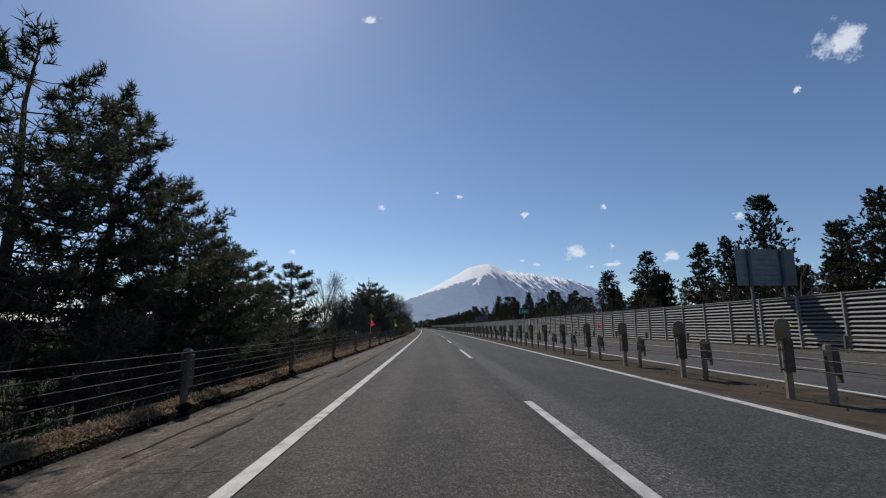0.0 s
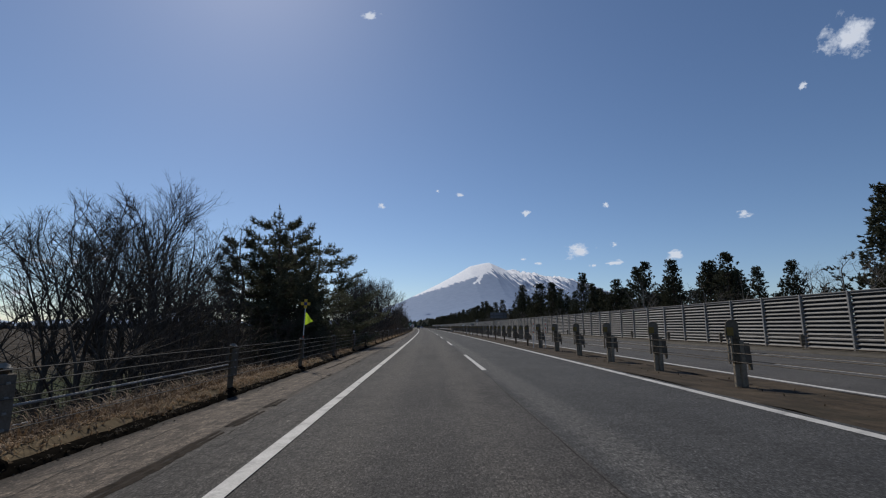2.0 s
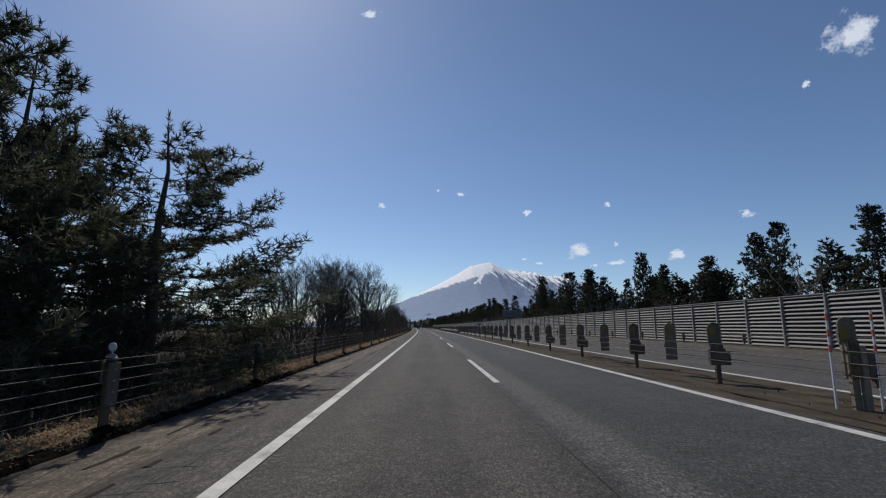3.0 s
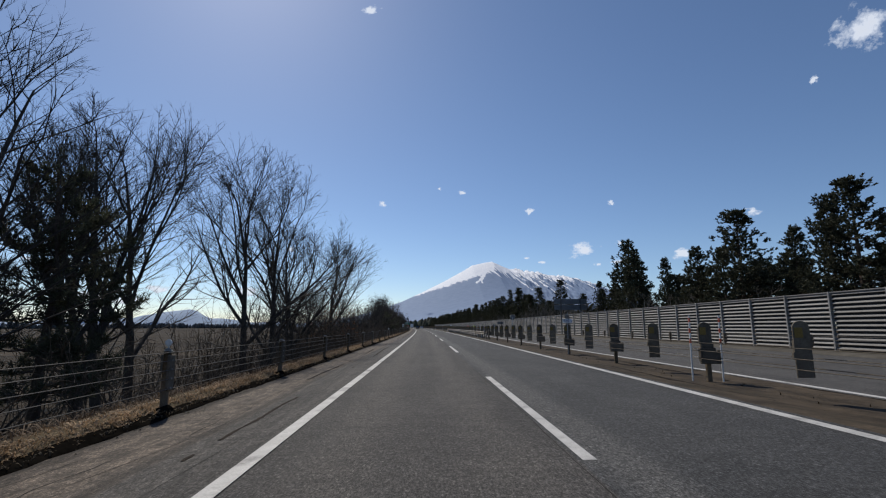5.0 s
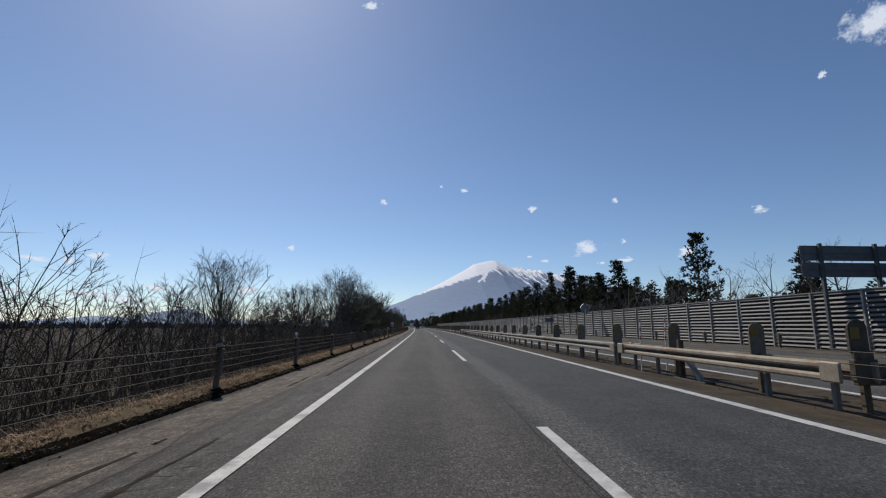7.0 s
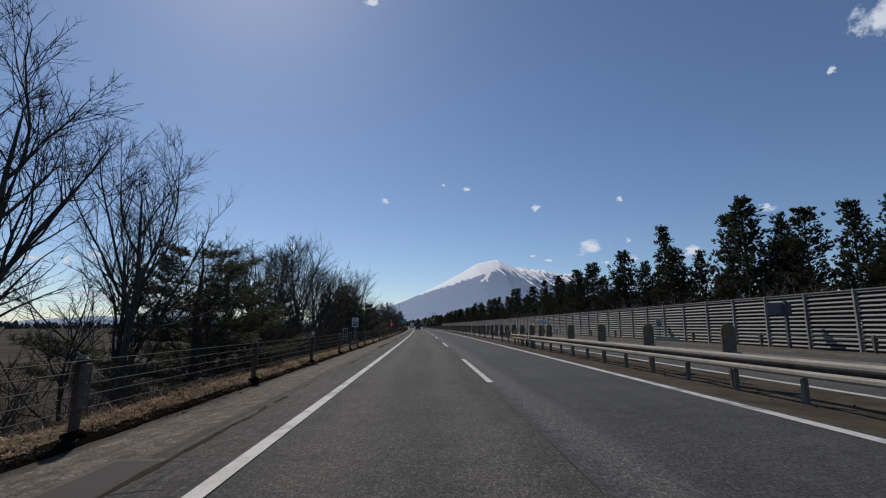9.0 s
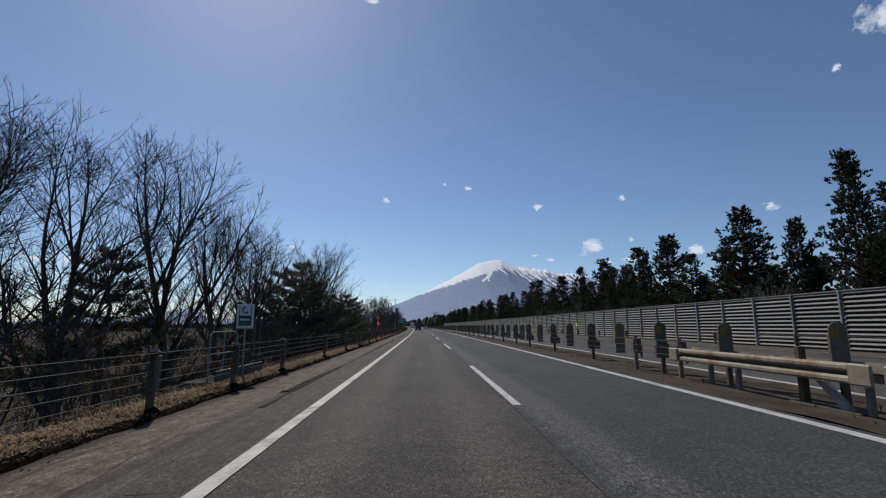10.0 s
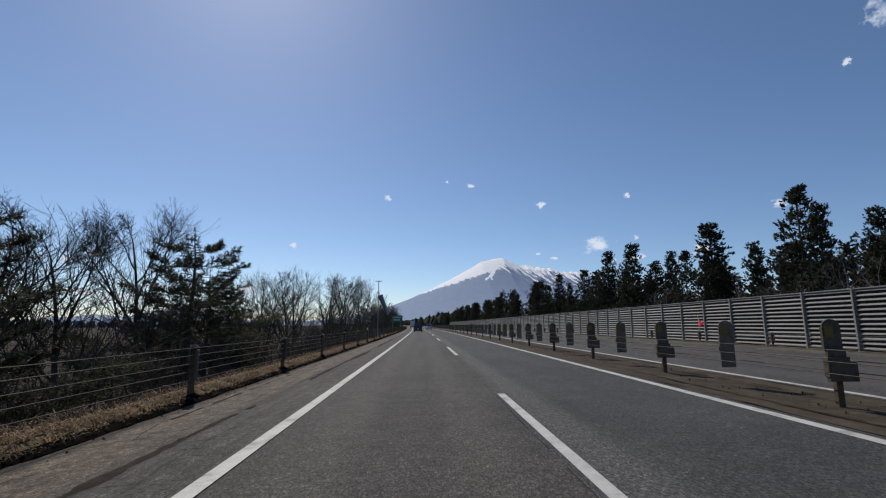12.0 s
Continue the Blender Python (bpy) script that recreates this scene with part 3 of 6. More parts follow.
# ---- mountain ----
def mountain():
    m, nt, bs = shader("mountain")
    v = coords(nt)
    sep = nt.nodes.new("ShaderNodeSeparateXYZ")
    nt.links.new(v, sep.inputs[0])
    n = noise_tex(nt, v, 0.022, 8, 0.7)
    # The blue of the distant haze is put into the rock colour.
    hazy_rock = ramp(nt, n, [(0.35, (0.128, 0.196, 0.325)), (0.65, (0.165, 0.236, 0.370))])
    attr = nt.nodes.new("ShaderNodeAttribute")
    attr.attribute_name = "snow"
    gully = nt.nodes.new("ShaderNodeVectorMath")
    gully.operation = "MULTIPLY"
    gully.inputs[1].default_value = (1.0, 0.25, 0.22)
    nt.links.new(v, gully.inputs[0])
    lines = noise_tex(nt, gully.outputs[0], 0.095, 8, 0.8)
    f = calc(nt, "ADD", attr.outputs["Fac"], calc(nt, "ADD", calc(nt, "MULTIPLY", calc(nt, "SUBTRACT", n, 0.5), 0.35), calc(nt, "MULTIPLY", calc(nt, "SUBTRACT", lines, 0.5), 1.7)))
    col = mix(nt, ramp(nt, f, [(0.40, (0, 0, 0)), (0.66, (1, 1, 1))]), hazy_rock, mix(nt, ramp(nt, lines, [(0.4, (0, 0, 0)), (0.62, (1, 1, 1))]), (0.70, 0.73, 0.80), (0.88, 0.89, 0.92)))
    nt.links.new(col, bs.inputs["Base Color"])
    bs.inputs["Roughness"].default_value = 0.9
    cx, cy, top = 575.0, 4700.0, 672.0
    nx, ny = 820, 150
    left = [(0, 1.0), (70, 0.985), (200, 0.94), (295, 0.85), (490, 0.69), (710, 0.525), (890, 0.40), (1060, 0.305), (1320, 0.19), (1750, 0.08), (2300, 0.0), (4000, 0.0)]
    right = [(0, 1.0), (40, 0.975), (110, 0.93), (182, 0.885), (260, 0.89), (332, 0.865), (442, 0.85), (536, 0.80), (663, 0.795), (800, 0.765), (968, 0.70), (1080, 0.63), (1300, 0.45), (1700, 0.26), (2400, 0.06), (4000, 0.0)]
    deep = [(-1000, -60), (-850, -10), (-800, 4), (-660, 42), (-380, 112), (-213, 162), (-140, 180), (-100, 150), (-10, 160), (60, 145), (150, 112), (182, 100), (240, 100), (300, 112), (400, 96), (520, 76), (660, 74), (800, 56), (1000, 34), (1150, 0), (1300, -60)]

    def prof(tab, r):
        return float(np.interp(r, [q[0] for q in tab], [q[1] for q in tab]))

    def away(x, h, x0, h0, x1, h1):
        f = max(0.0, min(1.0, ((x - x0) * (x1 - x0) + (h - h0) * (h1 - h0)) / ((x1 - x0) ** 2 + (h1 - h0) ** 2)))
        return math.hypot(x - x0 - f * (x1 - x0), h - h0 - f * (h1 - h0))

    vs, snow = [], []
    for j in range(ny + 1):
        y = -2500.0 * (1 - j / ny) ** 1.6
        for i in range(nx + 1):
            x = -2300 + 4600 * i / nx
            crest = top * (prof(left, -x) if x < 0 else prof(right, x))
            g = noise.fractal(Vector((x * 0.016 + y * 0.002, y * 0.0035, 1.7)), 1.0, 2.1, 6)
            w = noise.fractal(Vector((x * 0.03, y * 0.003, 7.7)), 1.0, 2.0, 4)
            fall = math.exp(-((-y) / 1150.0) ** 1.4)
            rug = min(1.0, max(0.12, (x + 60) / 260)) * min(1.0, -y / 160)
            h = crest * fall + 15 * g * rug * max(0.0, min(1.0, (crest * fall - 60) / 120))
            if x > 150:
                h += 17 * noise.fractal(Vector((x * 0.035, y * 0.006, 3.1)), 0.8, 2.1, 5) * max(0.0, min(1.0, (crest * fall - 60) / 160)) * min(1.0, (x - 150) / 80)
            vs.append((cx + x, cy + y, h - 22))
            t = prof(deep, x)
            drop = crest - h
            slant = noise.fractal(Vector((x * 0.05 - drop * 0.026, drop * 0.004, 4.4)), 1.0, 2.2, 5)
            rocky = min(1.0, max(0.0, (x + 110) / 160))
            tongue = 9 * slant + max(15 - away(x, h, -112, 508, -168, 430), 10 - away(x, h, -160, 440, -212, 398), 7 - away(x, h, -172, 440, -168, 392))
            edge = (t - drop) / 26.0 + slant * (0.7 + 3.0 * rocky) + rocky * max(0.0, drop / 60.0) * slant * 1.2
            snow.append(0.5 + 0.5 * max(-1.0, min(1.0, max(edge, tongue / 9.0))))
    k = nx + 1
    fs = [(j * k + i, j * k + i + 1, (j + 1) * k + i + 1, (j + 1) * k + i) for j in range(ny) for i in range(nx)]
    me = bpy.data.meshes.new("mountain")
    me.from_pydata(vs, [], fs)
    at_ = me.attributes.new("snow", "FLOAT", "POINT")
    at_.data.foreach_set("value", snow)
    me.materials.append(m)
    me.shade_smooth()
    tagged(new("mountain", me), "snow-capped volcanic mountain with a long ridge, tinted haze blue", "mountain", kind="structure")


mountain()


# ---- trees ----
def fan(b, rng, p, along, size, count, width):
    """A tuft of narrow blades that spread round a direction."""
    for _ in range(count):
        d = (along + Vector((rng.gauss(0, 0.55), rng.gauss(0, 0.55), rng.gauss(0, 0.45)))).normalized()
        side = d.cross(Vector((rng.uniform(-1, 1), rng.uniform(-1, 1), rng.uniform(-1, 1)))).normalized() * width
        q = p + d * size * rng.uniform(0.7, 1.25)
        o = len(b.v)
        b.v += [tuple(p - side * 0.6), tuple(p + d * size * 0.5 + side), tuple(q), tuple(p + d * size * 0.5 - side)]
        b.f.append((o, o + 1, o + 2, o + 3))


def bottlebrush(b, rng, p, q, size, count, width):
    """Needles all along a shoot, leaning to its tip."""
    d = (q - p).normalized()
    for _ in range(count):
        f = rng.uniform(0.25, 1.08)
        o = p.lerp(q, f)
        v = (d * 0.75 + Vector((rng.gauss(0, 0.6), rng.gauss(0, 0.6), rng.gauss(0.12, 0.5)))).normalized()
        side = v.cross(Vector((rng.uniform(-1, 1), rng.uniform(-1, 1), rng.uniform(-1, 1)))).normalized() * width
        k = len(b.v)
        b.v += [tuple(o - side), tuple(o + side), tuple(o + v * size * rng.uniform(0.7, 1.2))]
        b.f.append((k, k + 1, k + 2))


def pine(seed, tall, full, lush):
    """A pine: bent trunk, whorls of limbs, needle tufts at the shoots."""
    rng = random.Random(seed)
    wood, leaf = Soup(), Soup()
    bend = [Vector((rng.gauss(0, 0.02), rng.gauss(0, 0.02), 0)) * tall for _ in range(6)]
    stem = [Vector((0, 0, -0.4))] + [bend[i] * (i / 5) + Vector((0, 0, tall * (i + 1) / 6)) for i in range(6)]
    rad = [0.022 * tall * (1 - 0.93 * i / 6) for i in range(7)]
    wood.tube(stem, rad, 7)

    def on(z):
        f = min(5.999, max(0, z / tall * 6))
        i = int(f)
        return stem[i].lerp(stem[i + 1], f - i) if i else stem[0].lerp(stem[1], f)

    z = tall * rng.uniform(0.08, 0.12) if full > 0.5 else tall * rng.uniform(0.20, 0.26)
    while z < tall * 0.97:
        u = z / tall
        n = rng.choice((4, 5, 5, 6))
        turn = rng.uniform(0, 6.28)
        lump = 0.92 + 0.26 * noise.noise(Vector((seed * 2.7, u * 5.5, 0.4)))
        for k in range(n):
            reach = full * tall * lump * (1 - u) ** 0.78 * rng.uniform(0.55, 1.15) * (0.78 + 0.22 * min(1, u / 0.25)) + 0.25
            az = turn + 6.283 * k / n + rng.gauss(0, 0.25)
            rise = rng.uniform(-0.12, 0.08) + 0.30 * u
            out = Vector((math.cos(az), math.sin(az), 0))
            p0 = on(z + rng.uniform(-0.14, 0.14))
            pts = [p0 + out * reach * f + Vector((0, 0, reach * (rise * f + 0.20 * f ** 3 - 0.07 * math.sin(f * 3)))) + Vector((rng.gauss(0, 0.04), rng.gauss(0, 0.04), rng.gauss(0, 0.02))) * reach * f for f in (0, 0.33, 0.66, 1.0)]
            wood.tube(pts, [0.0095 * tall * (1 - u * 0.7) * q * 0.5 for q in (1, 0.7, 0.45, 0.15)], 4, False)
            side = Vector((-out.y, out.x, 0))
            for _ in range(max(4, int(reach * 15.0 * lush))):
                f = 0.28 + 0.74 * rng.random() ** 0.75
                i = min(2, int(f * 3))
                base = pts[i].lerp(pts[i + 1], f * 3 - i)
                d = (out * rng.uniform(0.25, 0.9) + side * rng.choice((-1, 1)) * rng.uniform(0.3, 1.1) + Vector((0, 0, rng.uniform(-0.08, 0.20)))).normalized()
                tip = base + d * (reach * rng.uniform(0.10, 0.28) * (1.15 - 0.55 * f) + 0.10)
                wood.blade(base, tip, 0.011, rng)
                bottlebrush(leaf, rng, base, tip, 0.17, 15, 0.017)
                bottlebrush(leaf, rng, tip, tip + Vector((rng.gauss(0, 0.04), rng.gauss(0, 0.04), 0.16)), 0.16, 10, 0.012)
            bottlebrush(leaf, rng, pts[2], pts[3] + Vector((0, 0, 0.12)), 0.18, 30, 0.013)
        z += tall * rng.uniform(0.066, 0.092)
    bottlebrush(leaf, rng, on(tall * 0.94), on(tall) + Vector((0, 0, 0.25)), 0.18, 30, 0.018)
    return wood.mesh("pine_wood", M_BARK_P), leaf.mesh("pine_needles", M_NEEDLE)


def cedar(seed, tall, full, gaps, sprays=6, blades=9, broad=0.058):
    """A narrow cedar: straight trunk and drooping boughs of dense sprays."""
    rng = random.Random(seed)
    wood, leaf = Soup(), Soup()
    wood.tube([(0, 0, -0.3), (0, 0, tall * 0.5), (0.05, 0, tall)], [0.017 * tall, 0.010 * tall, 0.02], 6)
    z = tall * rng.uniform(0.10, 0.2)
    while z < tall:
        u = z / tall
        n = rng.choice((4, 5, 5, 6))
        turn = rng.uniform(0, 6.28)
        lump = 0.72 + 0.4 * noise.noise(Vector((seed * 3.3, u * 7, 0)))
        for k in range(n):
            if rng.random() < gaps:
                continue
            reach = full * tall * lump * (1 - u) ** 0.92 * (0.60 + 0.45 * min(1, u / 0.2)) * rng.uniform(0.5, 1.25) + 0.20
            az = turn + 6.283 * k / n + rng.gauss(0, 0.3)
            out = Vector((math.cos(az), math.sin(az), 0))
            p0 = Vector((0, 0, z + rng.uniform(-0.35, 0.35)))
            p1 = p0 + out * reach * 0.6 + Vector((0, 0, 0.02 * reach))
            p2 = p0 + out * reach + Vector((0, 0, (0.20 + 0.25 * u) * reach))
            wood.spike(p0, p2, 0.045 * (1 - 0.6 * u))
            for f in ((0.35, 0.62, 0.86, 1.0) if reach > 1.3 else (0.55, 0.95)):
                if rng.random() < 0.12:
                    continue
                hub = (p0.lerp(p1, f / 0.6) if f < 0.6 else p1.lerp(p2, (f - 0.6) / 0.4)) + Vector((rng.gauss(0, 0.16), rng.gauss(0, 0.16), rng.gauss(0, 0.12)))
                size = rng.uniform(0.20, 0.34)
                for _ in range(sprays):
                    p = hub + Vector((rng.gauss(0, 0.55), rng.gauss(0, 0.55), rng.gauss(0.2, 0.45))) * size
                    aim = (out * 0.5 + Vector((rng.gauss(0, 0.3), rng.gauss(0, 0.3), rng.uniform(0.1, 0.9)))).normalized()
                    bottlebrush(leaf, rng, p, p + aim * 0.27, 0.20, blades, broad)
        z += tall * rng.uniform(0.022, 0.038)
    fan(leaf, rng, Vector((0.05, 0, tall - 0.1)), Vector((0, 0, 1)), 0.5, 8, 0.06)
    return wood.mesh("cedar_wood", M_BARK_P), leaf.mesh("cedar_foliage", M_CEDAR)


def bare(seed, tall, spread, fork, dense=1.0, stout=0.0145, bark=None):
    """A leafless tree: a leader that splits low, limbs that rise steeply, a dense haze of fine twigs."""
    rng = random.Random(seed)
    trunk, twig = Soup(), Soup()
    kids = {0: 12, 1: 17, 2: 8, 3: 4}
    bent = {0: 0.05, 1: 0.105, 2: 0.14, 3: 0.10}
    steps = {0: 6, 1: 7, 2: 3, 3: 1}

    def room(p, d):
        """How far a limb may reach before it leaves the rounded crown."""
        e = (d + Vector((0, 0, 0.3))).normalized()
        a, c = 0.33 * tall, 0.42 * tall
        q, e = Vector((p.x / a, p.y / a, (p.z - 0.52 * tall) / c)), Vector((e.x / a, e.y / a, e.z / c))
        h, k = q.dot(e), e.length_squared
        return max(0.06 * tall, (-h + math.sqrt(max(0.0, h * h - k * (q.length_squared - 1)))) / k)

    def grow(p, d, length, r, level):
        n = steps.get(level, 1)
        if level == 4:
            twig.blade(p, p + d * length, 0.0043, rng)
            return
        if level == 3:
            length = min(length, 0.085 * tall)
            twig.spike(p, p + d * length, max(min(r, 0.008), 0.0052))
            for _ in range(max(2, int(kids[3] * dense * 1.5))):
                side = Vector((rng.gauss(0, 1), rng.gauss(0, 1), rng.gauss(0.3, 0.6))).normalized()
                grow(p + d * length * rng.uniform(0.15, 0.95), (d + side * rng.uniform(0.5, 0.9)).normalized(), length * rng.uniform(0.3, 0.6), r, 4)
            return
        pts, q = [p], d.copy()
        for _ in range(n):
            q = (q + Vector((rng.gauss(0, bent[level]), rng.gauss(0, bent[level]), rng.gauss(0, 0.04) + (0.06, 0.075, 0.06, 0.05)[level]))).normalized()
            pts.append(pts[-1] + q * length / n)
        thin = [max(0.0065, r * (1 - 0.80 * i / n)) for i in range(n + 1)]
        (trunk if level < 2 else twig).tube(pts, thin, (7, 5, 3)[level], False)
        m = max(2, int(kids[level] * dense + rng.uniform(-0.4, 0.9)))
        for k in range(m):
            f = (fork + (0.92 - fork) * (k / m) + rng.uniform(0, 0.08)) if level == 0 else rng.uniform(0.16, 0.97)
            if k == m - 1:
                f = 1.0
            i = min(n - 1, int(f * n))
            base = pts[i].lerp(pts[i + 1], f * n - i)
            along = (pts[i + 1] - pts[i]).normalized()
            if level == 0:
                az = k * 2.4 + rng.gauss(0, 0.4)
                ax = Vector((math.cos(az), math.sin(az), 0))
            else:
                ax = Vector((rng.gauss(0, 1), rng.gauss(0, 1), rng.gauss(0.15, 0.5)))
            side = (ax - along * ax.dot(along)).normalized()
            ang = rng.uniform(0.55, 0.95) * spread * (0.35 if f == 1.0 else 1.0)
            nd = along * math.cos(ang) + side * math.sin(ang)
            size = room(base, nd) * 0.92 if level == 0 else min(length * (0, 0.46, 0.50)[level] * (1.2 - 0.5 * f), room(base, nd) + 0.03 * tall)
            grow(base, nd.normalized(), size * rng.uniform(0.75, 1.2), max(0.006, thin[i] * (rng.uniform(0.52, 0.74) if level == 0 else rng.uniform(0.42, 0.62))), level + 1)

    grow(Vector((0, 0, -0.3)), Vector((rng.gauss(0, 0.05), rng.gauss(0, 0.05), 1)).normalized(), tall * 0.80, tall * stout, 0)
    top = sorted(p[2] for p in twig.v)[int(len(twig.v) * 0.985)]
    f = tall / top
    for b in (trunk, twig):
        b.v = [(x * f, y * f, z * f if z > 0 else z) for x, y, z in b.v]
    return trunk.mesh("bare_trunk", bark or M_BARK), twig.mesh("bare_twigs", bark or M_BARK)


def brush(seed, tall, stems):
    """A leafless shrub of many thin stems."""
    rng = random.Random(seed)
    b = Soup()
    for _ in range(stems):
        p = Vector((rng.gauss(0, 0.35), rng.gauss(0, 0.35), -0.1))
        d = Vector((rng.gauss(0, 0.35), rng.gauss(0, 0.35), 1)).normalized()
        h = tall * rng.uniform(0.45, 1.0)
        pts = [p, p + d * h * 0.5, p + d * h + Vector((rng.gauss(0, 0.15), rng.gauss(0, 0.15), 0)) * h]
        b.tube(pts, [0.014, 0.010, 0.004], 3, False)
        for _ in range(5):
            f = rng.uniform(0.3, 1)
            q = pts[0].lerp(pts[2], f)
            e = (d + Vector((rng.gauss(0, 0.6), rng.gauss(0, 0.6), rng.gauss(0, 0.3)))).normalized() * h * rng.uniform(0.12, 0.32)
            b.spike(q, q + e, 0.011)
            b.blade(q + e * 0.45, q + e * 0.7 + Vector((rng.gauss(0, 0.1), rng.gauss(0, 0.1), 0.12)) * h, 0.006, rng)
    return b.mesh("brush", M_BARK_D)


def stand(kind, meshes, tall, label, category, group):
    """Returns a planter that puts a copy of one tree at s, d, with its top at a height."""
    def plant(s, d, top, turn, wide=1.0):
        z = lie(d)
        k = (top - z) / tall
        m = at(s, d, z, turn) @ Matrix.Diagonal((k * wide, k * wide, k, 1))
        ob = thing(kind, m, label, category, group)
        for nm, me in zip(("trunk", "crown"), meshes):
            part(nm, me, None, ob)
        return ob
    return plant


PINES = [stand("pine_tree", pine(11 + i, 8.0, f, l), 8.2, lab, "pine tree", "pines beside the road")
         for i, (f, l, lab) in enumerate(((0.47, 1.5, "broad dark green pine behind the cable fence"), (0.42, 1.15, "tall dark green pine behind the cable fence"), (0.56, 1.15, "wide open-branched pine behind the cable fence")))]
BARES = [stand("bare_tree", bare(31 + i, 9.0, sp, fk, dn), 9.0, lab, "bare tree", "leafless trees beside the road")
         for i, (sp, fk, dn, lab) in enumerate(((0.84, 0.22, 0.92, "leafless grey-brown tree behind the cable fence"), (0.96, 0.16, 0.86, "spreading leafless tree behind the cable fence"), (0.72, 0.18, 0.86, "upright leafless tree behind the cable fence"), (0.82, 0.10, 0.86, "low-forked leafless tree behind the cable fence")))]
BARES_R = [stand("bare_tree", bare(41 + i, 7.0, 1.0, 0.2, 0.6, 0.0145, M_BARK_SUNLIT), 7.0, "leafless tree behind the noise barrier", "bare tree", "leafless trees behind the barrier") for i in range(2)]
CEDARS = [stand("cedar_tree", cedar(51 + i, 11.0, f, g), 11.4, "tall dark cedar behind the noise barrier", "cedar tree", "cedars behind the barrier")
          for i, (f, g) in enumerate(((0.34, 0.02), (0.38, 0.04), (0.27, 0.03), (0.42, 0.07)))]

THICKET = [stand("bare_tree", bare(45 + i, 4.5, 0.9, 0.08, 0.62, 0.011), 4.5, "young leafless tree in the thicket below the road", "bare tree", "thicket beside the fields") for i in range(3)]
UNDER = [stand("cedar_tree", cedar(61 + i, 6.0, f * 1.15, 0.2, 4, 6, 0.08), 6.2, "young dark cedar behind the noise barrier", "cedar tree", "young cedars behind the barrier") for i, f in enumerate((0.30, 0.26, 0.36))]

# metres along, across, height of the top, spread
LEFT_PINES = [(2.0, -12.6, 8.6, 1.0), (6.0, -12.3, 8.2, 1.05), (11.2, -12.0, 9.0, 1.0), (14.2, -11.8, 8.5, 1.05), (17.6, -11.7, 7.1, 1.1), (20.4, -12.4, 6.3, 1.15), (23.4, -12.2, 5.7, 1.2), (27.0, -12.6, 5.0, 1.1), (34.4, -13.8, 4.6, 1.3), (35.7, -12.6, 6.3, 1.3),
              (74.4, -13.2, 7.2, 1.0), (77.0, -11.9, 9.3, 1.0), (80.7, -12.4, 8.6, 1.0), (85.4, -11.2, 8.8, 1.3), (83.4, -13.4, 7.8, 1.2), (87.5, -13.2, 5.6, 1.3), (130.0, -12.8, 6.6, 0.95),
              (230.6, -11.8, 5.4, 1.5), (237.5, -13.4, 4.2, 1.3), (252.0, -14.5, 4.6, 1.2), (268.6, -12.8, 5.6, 1.2), (272.4, -12.0, 6.9, 1.3), (277.0, -12.8, 5.8, 1.25), (285.4, -10.9, 5.3, 1.2), (289.5, -12.0, 4.4, 1.2), (302.5, -12.9, 6.0, 1.25), (306.0, -13.6, 4.4, 1.1)]
LEFT_BARES = [(61.2, -14.0, 4.8), (63.3, -13.6, 5.3), (66.0, -14.4, 5.7), (69.0, -15.0, 6.4), (72.0, -16.0, 7.6), (74.2, -18.0, 9.9), (95.5, -12.2, 4.9), (99.0, -12.0, 5.2), (104.6, -12.0, 5.9), (109.5, -12.4, 7.2), (114.0, -12.2, 7.9),
              (118.5, -12.6, 8.2), (125.5, -12.2, 9.2), (131.5, -12.6, 8.2), (134.6, -14.0, 10.2), (138.2, -15.2, 11.2), (141.7, -11.4, 11.0), (146.8, -11.8, 10.8), (150.4, -11.2, 9.0),
              (155.0, -12.6, 6.4), (158.7, -12.5, 5.4), (162.5, -12.8, 5.2), (174.0, -12.6, 4.6), (182.5, -12.0, 3.2), (187.0, -12.4, 4.6), (192.0, -12.2, 4.0), (196.1, -16.0, 6.5), (201.0, -12.4, 4.8), (206.0, -12.2, 5.3)]
LEFT_BARES_ON = [(210.2, -14.6, 5.3), (213.0, -11.6, 6.9), (219.5, -11.4, 8.3), (225.4, -11.6, 8.0), (228.5, -13.6, 6.2), (233.0, -12.0, 5.4), (240.0, -13.0, 6.8), (242.8, -13.8, 6.8), (244.8, -13.6, 7.2), (248.6, -13.8, 8.2), (254.2, -12.9, 9.9),
                 (257.5, -12.2, 7.7), (261.2, -11.4, 7.2), (264.6, -13.8, 8.0), (278.0, -12.4, 8.0), (280.5, -11.9, 9.9), (284.0, -13.0, 9.2), (292.0, -13.4, 4.9), (296.0, -13.8, 5.2), (305.4, -16.8, 7.9),
                 (311.0, -12.6, 4.8), (316.5, -12.0, 5.7), (324.2, -13.6, 6.4), (331.0, -12.4, 6.6), (339.0, -12.0, 7.6), (347.0, -12.2, 8.4), (358.4, -11.4, 9.0)]
rng = random.Random(5)
for i, (s, d, top, wide) in enumerate(LEFT_PINES):
    PINES[0 if 30 < s < 40 or 250 < s < 280 else 2 if 20 < s < 40 or s > 225 else 1 + i % 2 if 60 < s < 90 or s > 100 else i % 3](s, d, top, rng.uniform(0, 360), wide)
for i, (s, d, top) in enumerate(LEFT_BARES + LEFT_BARES_ON):
    kind = BARES[(i * 3 + i // 4) % 4] if top > 4.7 else THICKET[i % 3]
    kind(s, d, top, rng.uniform(0, 360), 1.08 if top > 7 else 1.12)
BARES[0](167.0, -12.2, 11.2, 215, 1.3)
for s, top in ((40.6, 1.9), (42.4, 1.6), (44.4, 2.2), (46.5, 1.7)):
    THICKET[1](s + 2, -10.4, top, s * 50)
